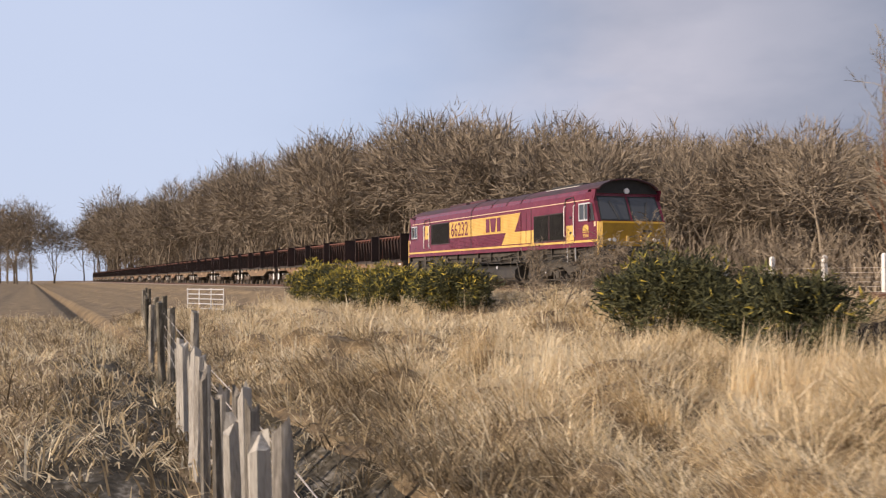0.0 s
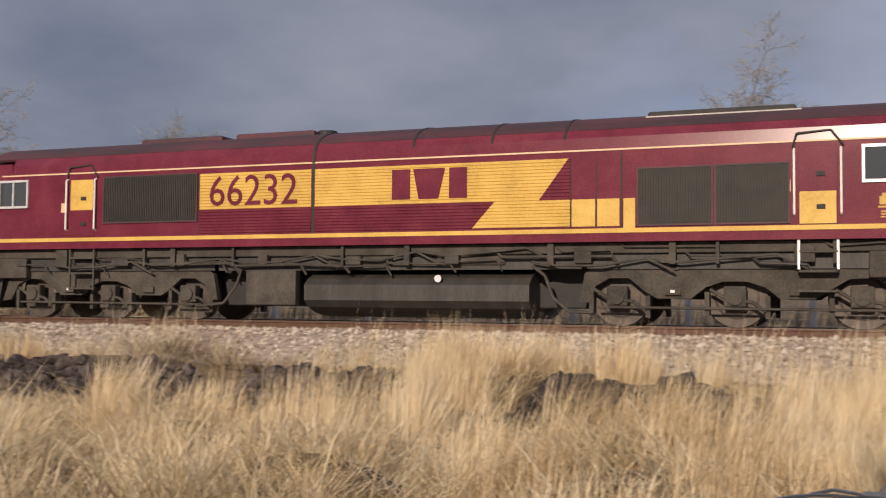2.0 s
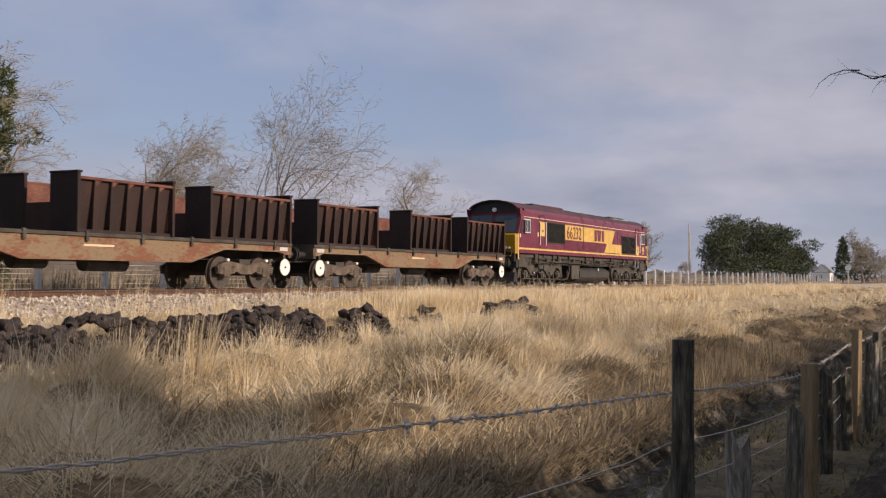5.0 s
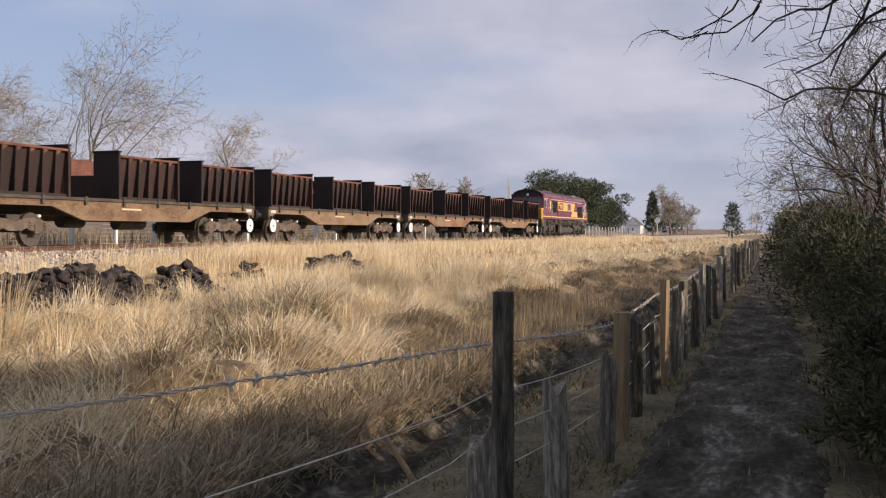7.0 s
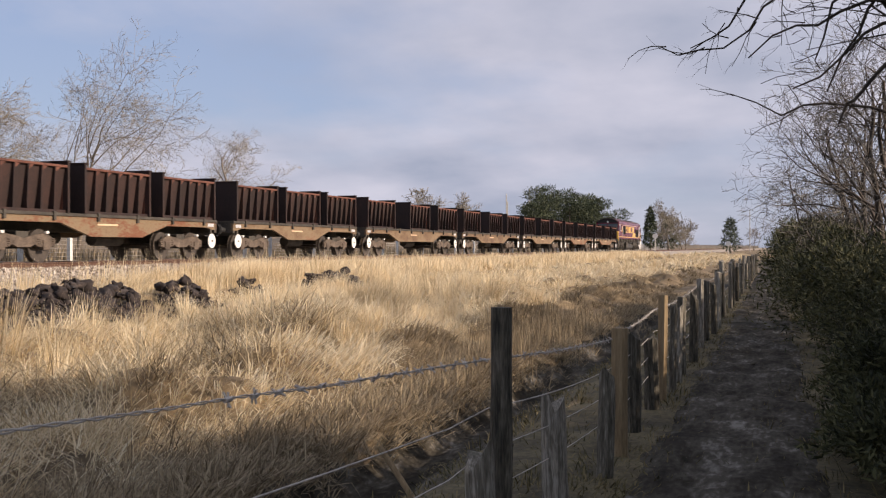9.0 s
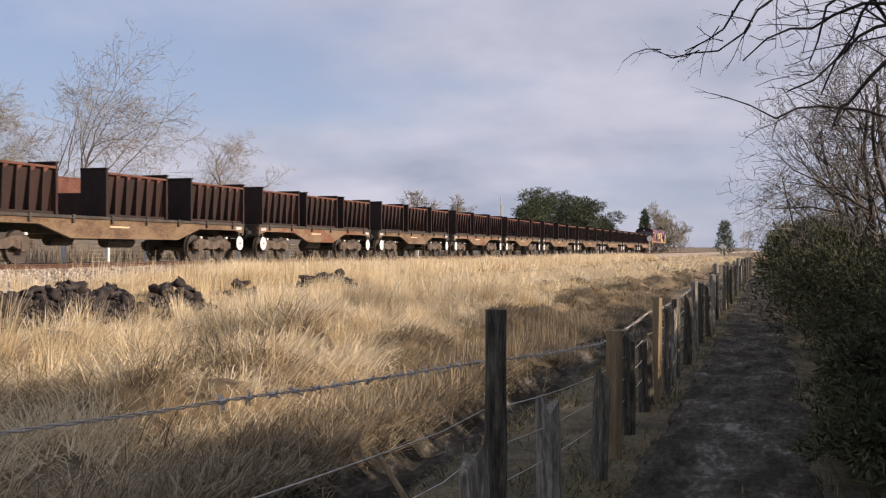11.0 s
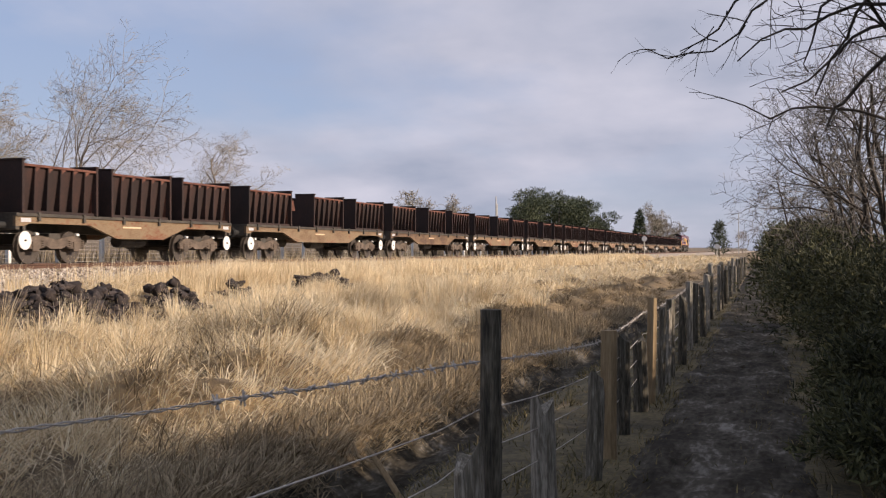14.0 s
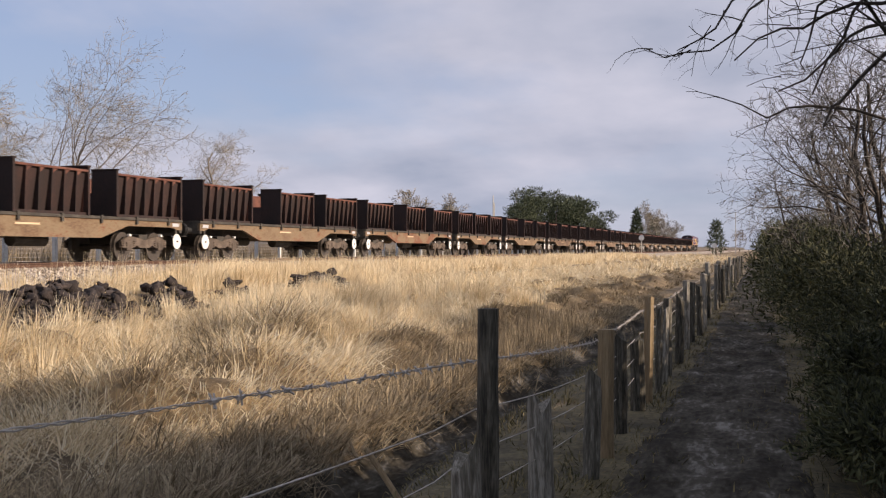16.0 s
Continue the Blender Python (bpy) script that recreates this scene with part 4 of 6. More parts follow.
def blades(base, heading, lean, length, width, rng, curl=0.6):
    """Bent tapering blades: arrays of base points, headings, lean from upright, lengths and widths."""
    n = len(base)
    dx, dy = np.cos(heading), np.sin(heading)
    face = heading + rng.uniform(-1.2, 1.2, n)
    sx, sy = -np.sin(face) * width / 2, np.cos(face) * width / 2
    out1, up1 = np.sin(lean * 0.8) * length * 0.55, np.cos(lean * 0.8) * length * 0.55
    l2 = lean * (1 + curl)
    out2, up2 = out1 + np.sin(l2) * length * 0.45, up1 + np.cos(l2) * length * 0.45
    v = np.empty((n, 5, 3), np.float32)
    v[:, 0] = base - np.stack([sx, sy, 0 * sx], 1)
    v[:, 1] = base + np.stack([sx, sy, 0 * sx], 1)
    mid = base + np.stack([dx * out1, dy * out1, up1], 1)
    side = np.stack([sx, sy, 0 * sx], 1) * 0.8
    v[:, 2], v[:, 3] = mid + side, mid - side
    v[:, 4] = base + np.stack([dx * out2, dy * out2, up2], 1)
    k = np.arange(n, dtype=np.int32)[:, None] * 5
    t = np.concatenate([k + [0, 1, 2], k + [0, 2, 3], k + [3, 2, 4]], 1).reshape(-1, 3)
    return v.reshape(-1, 3), t


def fence_y(x):
    return 1.2 + 0.085 * max(0.0, -x - 7) + 0.011 * max(0.0, x - 10)


RUBBLE = [(-23.2, -18.2), (-14.0, -9.1), (-8.7, -6.0), (-4.2, -1.2), (1.5, 2.1), (2.8, 4.7), (5.6, 20.6), (21.4, 23.2), (25.2, 26.2), (29.2, 33.0)]


def build_grass():
    rng = np.random.default_rng(21)
    B1, B2 = [], []

    def tussock(x, y, n, tall, spread, wide, wind, store):
        z = height(x, y)
        r = spread * np.sqrt(rng.random(n))
        a = rng.uniform(0, 6.283, n)
        px, py = x + r * np.cos(a), y + r * np.sin(a)
        base = np.stack([px, py, np.full(n, z - 0.03)], 1)
        out = a + rng.normal(0, 0.5, n)
        swirl = -0.45 + 2.2 * noise.noise((x * 0.45, y * 0.55, 50))
        hx = np.cos(out) * (0.25 + 0.6 * r / spread) + wind[0] * math.cos(swirl) * 1.4 + rng.normal(0, 0.18, n)
        hy = np.sin(out) * (0.25 + 0.6 * r / spread) + wind[0] * math.sin(swirl) * 1.4 + rng.normal(0, 0.18, n)
        head = np.arctan2(hy, hx)
        base[:, 2] += 0.35 * tall * (1 - (r / spread) ** 2)
        lean = np.clip((1.0 if rng.random() < 0.88 else 0.4) + 0.35 * r / spread + rng.normal(0, 0.36, n), 0.02, 1.7)
        ln = tall * rng.uniform(0.55, 1.15, n)
        store.append((base, head, lean, ln, wide * rng.uniform(0.6, 1.5, n)))

    def mop(x, y, n, reach, tall, wide, store):
        """A collapsed tuft: blades spring from a low crown and fall outward and downhill."""
        z = height(x, y)
        r = 0.5 * reach * np.sqrt(rng.random(n))
        a = rng.uniform(0, 6.283, n)
        sx, sy = (height(x + 0.15, y) - height(x - 0.15, y)) / 0.3, (height(x, y + 0.15) - height(x, y - 0.15)) / 0.3
        ox, oy = r * np.cos(a), r * np.sin(a)
        base = np.stack([x + ox, y + oy, z + sx * ox + sy * oy - 0.03 + tall * 0.55 * (1 - (r / reach) ** 2) * rng.uniform(0.4, 1.0, n)], 1)
        swirl = -0.9 + 3.4 * noise.noise((x * 0.75, y * 0.8, 50))
        pull = 0.55 + 0.5 * rng.random()
        gx, gy = (lumps(x - 0.12, y) - lumps(x + 0.12, y)) * 9, (lumps(x, y - 0.12) - lumps(x, y + 0.12)) * 9
        hx = 0.6 * np.cos(a) + 0.7 * pull * math.cos(swirl) + gx + rng.normal(0, 0.55, n)
        hy = 0.6 * np.sin(a) + 0.7 * pull * math.sin(swirl) + gy + rng.normal(0, 0.55, n)
        lean = np.clip(rng.normal(1.15, 0.36, n), 0.2, 1.75)
        ln = (reach * 0.75 + tall * 0.5) * rng.uniform(0.55, 1.2, n)
        store.append((base, np.arctan2(hy, hx), lean, ln, wide * rng.uniform(0.6, 1.5, n)))

    def plume(x, y, n, tall, wide, store):
        """A standing tuft that fans out and nods one way."""
        a = rng.uniform(0, 6.283, n)
        r = 0.16 * np.sqrt(rng.random(n))
        base = np.stack([x + r * np.cos(a), y + r * np.sin(a), np.full(n, height(x, y) - 0.02)], 1)
        nod = 0.4 + 1.6 * noise.noise((x * 0.5, y * 0.5, 12))
        head = np.arctan2(np.sin(a) + 0.6 * math.sin(nod), np.cos(a) + 1.0 * math.cos(nod))
        store.append((base, head, np.abs(rng.normal(0.28, 0.16, n)), tall * rng.uniform(0.5, 1.1, n), wide * rng.uniform(0.6, 1.4, n)))

    # the bank between ditch and railway
    def bank(x0, x1, cell, n, wide, near=4.3):
        """Tufts on a jittered grid, with hollows between the hummocks left thin and brown."""
        for gx in np.arange(x0, x1, cell):
            for gy in np.arange(near, 18.0, cell):
                x, y = gx + cell * rng.random(), gy + cell * rng.random()
                if y > (16.2 if x > -20 else 18.0) or (y > 15.2 and x > -18 and rng.random() < 0.75):
                    continue
                clump = noise.noise((x * 0.35, y * 0.35, 7))
                gap = noise.noise((x * 0.16, y * 0.22, 31))
                low = 0.8 if y > 11.0 else 1.0
                stony = (9.6 if x > 8 else 11.0) < y < 14.6 and any(a - 0.2 < x < b + 0.2 for a, b in RUBBLE)
                if stony and (y > 12.3 or rng.random() < 0.5):
                    continue
                if stony:
                    low *= 0.45
                hollow = y < 10 and x < 6 and lumps(x, y) < 0.05 and noise.noise((x * 0.8, y * 0.8, 19)) > 0.05
                # low brown grass on this flat also stands for the shade lying there
                dim_flat = x > 13 and y < 5.2 + 1.2 * smoothstep(13, 24, x) + 0.8 * clump
                dead = hollow or dim_flat or (gap > 0.38 or y < 4.9 + 1.0 * clump) and rng.random() < 0.55
                store = B2 if dead else B1
                reach = (0.42 + 0.30 * rng.random()) * (1 + 0.5 * clump) * (0.65 if stony else 1.0)
                mop(x, y, n, reach * (0.6 if dim_flat else 1.0), max(0.05, 0.15 + 0.4 * clump) * low * (0.3 if dim_flat else 0.5 if hollow else 1.0), wide, store)
                stand = noise.noise((x * 0.55, y * 0.5, 83))
                if not stony and stand > 0.12 and y > 7.0 and rng.random() < 0.5:
                    plume(x + rng.normal(0, 0.2), y, int(n * 0.55), (0.5 + 0.9 * stand) * low, wide * 0.75, B1)

    # standing tufts in clumps, close and upright, with matted hollows between them
    for i in range(190):
        cx, cy = rng.uniform(-18, 36), 6.4 + 8.2 * rng.random() ** 0.85
        crown, nod0 = rng.uniform(0.5, 0.98) * (1.0 if cy > 8 else 0.75), rng.normal(0.2, 0.6)
        for j in range(int(rng.uniform(4, 9))):
            x, y = cx + rng.normal(0, 0.55), cy + rng.normal(0, 0.3)
            if y < 5.6 or ((8.6 if x > 8 else 9.2) < y < 14.3 and any(a - 0.2 < x < b + 0.2 for a, b in RUBBLE)):
                continue
            n, tall = int(rng.uniform(90, 190)), crown * rng.uniform(0.7, 1.1)
            a, r = rng.uniform(0, 6.283, n), rng.uniform(0.12, 0.24) * np.sqrt(rng.random(n))
            base = np.stack([x + 1.3 * r * np.cos(a), y + 0.8 * r * np.sin(a), np.full(n, height(x, y) - 0.03)], 1)
            nod = nod0 + rng.normal(0, 0.3)
            head = np.arctan2(0.8 * np.sin(a) + math.sin(nod), 0.8 * np.cos(a) + math.cos(nod))
            B1.append((base, head, np.abs(rng.normal(rng.uniform(0.10, 0.42), 0.14, n)), tall * rng.uniform(0.45, 1.12, n), 0.0075 * rng.uniform(0.6, 1.4, n)))
    # taller grass along the top of the bank, hiding the ballast farther on
    for i in range(1500):
        x = 22 + 110 * rng.random() ** 1.7
        y, n = rng.uniform(14.2, 16.6), 34
        a, r = rng.uniform(0, 6.283, n), 0.35 * np.sqrt(rng.random(n))
        base = np.stack([x + 1.4 * r * np.cos(a), y + r * np.sin(a), np.full(n, height(x, y) - 0.03)], 1)
        B1.append((base, rng.normal(0.2, 0.9, n), np.abs(rng.normal(0.25, 0.2, n)), rng.uniform(0.35, 0.85, n) * smoothstep(18, 30, x), (0.012 + 0.0003 * (x - 22)) * rng.uniform(0.6, 1.4, n)))
    # reeds in the wet ground by the ditch
    for i in range(60):
        x = rng.normal(19.5, 2.5)
        y, n = 4.3 + 0.05 * (x - 19.5) + rng.normal(0, 0.3), 30
        base = np.stack([x + rng.normal(0, 0.2, n), y + rng.normal(0, 0.15, n), np.full(n, height(x, y) - 0.03)], 1)
        B2.append((base, rng.normal(0.2, 0.9, n), np.abs(rng.normal(0.12, 0.14, n)), rng.uniform(0.3, 0.75, n), 0.010 * rng.uniform(0.6, 1.4, n)))
    bank(-16, 24, 0.36, 60, 0.0085)
    bank(-24, -16, 0.38, 54, 0.011)
    bank(-60, -24, 0.75, 46, 0.020)
    bank(24, 46, 0.5, 40, 0.018, 4.5)
    bank(46, 70, 0.8, 34, 0.028, 4.5)
    bank(70, 220, 1.5, 22, 0.065, 4.5)
    # wispy upright stems
    for _ in range(620):
        x, y = rng.uniform(-22, 45), rng.uniform(13.6, 16.8)
        if noise.noise((x * 0.4, y * 0.1, 77)) < 0.02:
            continue
        if y < 15 and any(a < x < b for a, b in RUBBLE) and rng.random() < 0.85:
            continue
        n = 14
        z = height(x, y)
        base = np.stack([x + rng.normal(0, 0.15, n), y + rng.normal(0, 0.15, n), np.full(n, z)], 1)
        B1.append((base, rng.normal(0, 0.8, n), rng.uniform(0.05, 0.4, n), rng.uniform(0.5, 1.05, n), np.full(n, 0.008)))
    # verge by the ditch, the fence line and the far side of the path
    B3 = []
    for _ in range(3000):
        x = 2.0 + 38 * rng.random() ** 1.6 if rng.random() < 0.75 else rng.uniform(-30, 2)
        off = rng.choice([rng.uniform(-0.15, 1.5), rng.uniform(-0.45, 0.2), rng.uniform(-2.2, -0.9)], p=[0.5, 0.25, 0.25])
        y = fence_y(x) + off
        tussock(x, y, 22, 0.06 + 0.07 * rng.random(), 0.22, 0.009, (0.3, 0.1), B3)
    for _ in range(2300):
        x = -4 - 50 * rng.random() ** 1.4
        y = fence_y(x) + rng.uniform(-7.0, 2.5)
        tussock(x, y, 20, 0.28 + 0.2 * rng.random(), 0.35, 0.016, (0.4, 0.2), B1 if rng.random() < 0.5 else B2)
    for _ in range(260):
        x = rng.uniform(5, 30)
        y = fence_y(x) - 0.1 - 1.4 * rng.random()
        tussock(x, y, 12, 0.07, 0.16, 0.008, (0.2, 0.0), B3)
    for _ in range(900):
        x = 2.5 + 17 * rng.random()
        y = rng.uniform(3.7, 4.7)
        tussock(x, y, 30, 0.2 + 0.2 * rng.random(), 0.22, 0.009, (0.3, -0.5), B2)
    for _ in range(500):
        x = rng.uniform(-7, 3)
        y = fence_y(x) + rng.uniform(-4.5, 1.4)
        if not -1.6 < y - fence_y(x) < -0.1:
            tussock(x, y, 26, 0.16 + 0.14 * rng.random(), 0.25, 0.010, (0.3, 0.1), B3 if rng.random() < 0.6 else B2)
    for _ in range(420):
        x = rng.uniform(4.5, 14)
        y = fence_y(x) - 1.75 - 1.6 * rng.random()
        tussock(x, y, 40, 0.14 + 0.14 * rng.random(), 0.25, 0.008, (-0.2, 0.3), B2 if rng.random() < 0.15 else B3)
    for _ in range(1700):
        x = rng.uniform(-18, 40)
        y = rng.normal(4.1, 0.25)
        tussock(x, y, 24, 0.18 + 0.16 * rng.random(), 0.2, 0.011, (0.2, -0.8 if y > 3.3 else 0.6), B2)
    for name, store, mat, label in (("long_grass", B1, STRAW, "long dry straw-coloured grass bent by the wind"), ("dead_grass", B2, BROWNGRASS, "brown dead grass and bracken litter"), ("turf", B3, MOSS, "short mossy turf beside the path")):
        cat = [np.concatenate([s[i] for s in store]) for i in range(5)]
        v, t = blades(*cat, rng, 0.45)
        tagged(fast_mesh(name, v, t, mat), label, "grass", kind="stuff")


build_grass()


def build_verge():
    xs, verts, n = list(np.arange(-8, 45, 0.25)), [], 34
    for x in xs:
        for j in range(n):
            y = fence_y(x) - 4.2 + (2.75 - fence_y(x) + 4.2) * j / (n - 1)
            d = y - fence_y(x)
            sunk = 0.06 if -1.25 < d < -0.35 else 0.0
            verts.append((x, y, height(x, y) + 0.014 - sunk + 0.02 * noise.noise((x * 2.5, y * 2.5, 3))))
    faces = [(i * n + j, (i + 1) * n + j, (i + 1) * n + j + 1, i * n + j + 1) for i in range(len(xs) - 1) for j in range(n - 1)]
    tagged(raw("verge", verts, faces, SOD, smooth=True), "mossy sod along the fence and under the bushes", "verge", kind="structure")


build_verge()


def build_path():
    xs, verts = list(np.arange(-40, 1.5, 0.5)) + list(np.arange(1.5, 22, 0.09)) + list(np.arange(22, 60, 0.4)) + list(np.arange(60, 160, 2.0)), []
    n = 27
    for x in xs:
        for j in range(n):
            u = j / (n - 1)
            y = fence_y(x) - 0.10 - 1.45 * u + (0.12 * noise.noise((x * 0.9, 0, 8)) if u < 0.5 else 0.22 * noise.noise((x * 0.6, 4, 8)))
            edge = min(1.0, 6 * u, 6 * (1 - u))
            z = height(x, y) + 0.018 * edge - 0.012
            z += edge * (0.014 * noise.noise((x * 0.9, y * 2.6, 0)) + 0.016 * noise.noise((x * 3, y * 7, 5)) + 0.020 * noise.noise((x * 11, y * 11, 6))) + 0.035 * edge
            verts.append((x, y, z))
    faces = [(i * n + j, (i + 1) * n + j, (i + 1) * n + j + 1, i * n + j + 1) for i in range(len(xs) - 1) for j in range(n - 1)]
    tagged(raw("path", verts, faces, MUD, smooth=True), "shaded muddy footpath trodden between fence and bushes", "path", kind="structure")


build_path()


def build_ditch():
    xs, n, verts = list(np.arange(-30, 80, 0.3)) + list(np.arange(80, 200, 3.0)), 11, []
    for x in xs:
        for j in range(n):
            u = j / (n - 1)
            y = 2.6 + 1.2 * u + 0.12 * noise.noise((x * 0.7, u, 3))
            edge = min(1.0, 5 * u, 5 * (1 - u))
            verts.append((x, y, height(x, y) - 0.02 + 0.085 * edge + 0.05 * edge * noise.noise((x * 3, y * 3, 1))))
    faces = [(i * n + j, (i + 1) * n + j, (i + 1) * n + j + 1, i * n + j + 1) for i in range(len(xs) - 1) for j in range(n - 1)]
    tagged(raw("ditch", verts, faces, MUD, smooth=True), "dark wet drainage ditch below the grassy bank", "ditch", kind="structure")


build_ditch()


def tree_geometry(seed, tall, spread=0.55, lean=(0.0, 0.0), depth=4, kids=(9, 6, 5, 3), girth=0.022, wind=0.0, start=0.25, twig=0.006, upright=0.5, flat=3):
    """Tapered limbs as (verts, tris) for the wood and for the twigs."""
    rr = random.Random(seed)
    groups = {0: ([], []), 1: ([], [])}

    def limb(p, d, ln, r0, level):
        segs = (9, 6, 4, 3, 2)[min(level, 4)]
        vs, ts = groups[0 if level < 2 else 1]
        sides = (8, 5, 4, 3, 3)[min(level, 4)]
        pts, rad, dirs = [p.copy()], [r0], [d.copy()]
        wob = (0.10, 0.22, 0.28, 0.32, 0.35)[min(level, 4)]
        for i in range(segs):
            d = (d + Vector((rr.gauss(0, wob), rr.gauss(0, wob), rr.gauss(0, wob * 0.7)))).normalized()
            if level:
                d = (d + Vector((wind * 0.31, 0, 0.07 * upright))).normalized()
            p = p + d * (ln / segs)
            pts.append(p.copy()); dirs.append(d.copy())
            f = (i + 1) / segs
            rad.append(max(twig * 0.45, r0 * (1 - f * (0.75 if level == 0 else 0.85))))
        k0 = len(vs)
        if level >= flat:
            a = dirs[0].cross(Vector((rr.gauss(0, 1), rr.gauss(0, 1), rr.gauss(0, 1)))).normalized()
            for q, rd in zip(pts, rad):
                vs.append(q + a * rd)
                vs.append(q - a * rd)
            for i in range(segs):
                j = k0 + 2 * i
                ts.append((j, j + 1, j + 3)); ts.append((j, j + 3, j + 2))
            sides = 0
        for q, rd, dd in (zip(pts, rad, dirs) if sides else ()):
            a = dd.orthogonal().normalized()
            b = dd.cross(a)
            for j in range(sides):
                t = 2 * math.pi * j / sides
                vs.append(q + (a * math.cos(t) + b * math.sin(t)) * rd)
        for i in range(segs):
            for j in range(sides or 0):
                a0, a1 = k0 + i * sides + j, k0 + i * sides + (j + 1) % sides
                ts.append((a0, a1, a1 + sides)); ts.append((a0, a1 + sides, a0 + sides))
        if level >= depth:
            return
        n = kids[level]
        for c in range(n):
            f = (start if level == 0 else 0.18) + (1 - (start if level == 0 else 0.18)) * (c + rr.random()) / n
            i = min(segs - 1, int(f * segs))
            u = f * segs - i
            q = pts[i].lerp(pts[i + 1], u)
            axis = dirs[i + 1]
            ang = rr.uniform(0, 6.283)
            a = axis.orthogonal().normalized()
            b = axis.cross(a)
            sidew = a * math.cos(ang) + b * math.sin(ang)
            open_ = rr.uniform(0.55, 1.1) if level else rr.uniform(0.5, 1.0) * (1.15 - 0.5 * f)
            nd = (axis * math.cos(open_) + sidew * math.sin(open_)).normalized()
            nl = ln * rr.uniform(0.75, 1.1) * ((spread * (1.15 - 0.55 * f)) if level == 0 else 0.52 * (1.1 - 0.4 * f))
            rn = max(twig * (1, 1, 0.8, 0.6)[level], rad[i] * (0.50, 0.48, 0.42, 0.4)[level])
            limb(q, nd, nl, rn, level + 1)

    limb(Vector((0, 0, -0.2)), Vector((lean[0], lean[1], 1)).normalized(), tall * 0.92, tall * girth, 0)
    return [(np.array([tuple(v) for v in g[0]], np.float32).reshape(-1, 3), np.array(g[1], np.int32).reshape(-1, 3)) for g in groups.values()]


def make_tree(name, label, at, geo, bark=BARK, twigs=TWIG, group=""):
    t = thing(name, label, "tree", group, at)
    a, b = geo
    fast_mesh("trunk", a[0], a[1], bark, t)
    fast_mesh("crown", b[0], b[1], twigs, t)
    return t


def leafage(rng, n, centre, radii, size, droop=0.0, shell=0.55):
    """n small two-triangle leaves in an uneven ellipsoid."""
    d = rng.normal(0, 1, (n, 3))
    d /= np.linalg.norm(d, axis=1)[:, None]
    lump = np.array([noise.noise((float(q[0]) * 2.3 + centre[0], float(q[1]) * 2.3 + centre[1], float(q[2]) * 2.3)) for q in d])
    rad = (shell + (1 - shell) * rng.random(n) ** 0.6) * (1 + 0.55 * lump)
    p = np.asarray(centre) + d * rad[:, None] * np.asarray(radii)
    a = rng.normal(0, 1, (n, 3)) + d * 0.9 + np.array([0, 0, 0.4 - droop])
    a /= np.linalg.norm(a, axis=1)[:, None]
    b = np.cross(a, rng.normal(0, 1, (n, 3)))
    b /= np.linalg.norm(b, axis=1)[:, None] + 1e-9
    s = size * rng.uniform(0.6, 1.5, n)[:, None]
    v = np.empty((n, 4, 3), np.float32)
    v[:, 0], v[:, 1], v[:, 2], v[:, 3] = p - a * s * 0.3, p + b * s * 0.16 + a * s * 0.3, p + a * s * 1.3, p - b * s * 0.16 + a * s * 0.3
    k = np.arange(n, dtype=np.int32)[:, None] * 4
    return v.reshape(-1, 3), np.concatenate([k + [0, 1, 2], k + [0, 2, 3]], 1).reshape(-1, 3)


def merge(pieces):
    vs, ts, k = [], [], 0
    for v, t in pieces:
        vs.append(v); ts.append(t + k)
        k += len(v)
    return np.concatenate(vs), np.concatenate(ts)


# ------------------------------------------------------------ far side: wood, trees, fence, distance


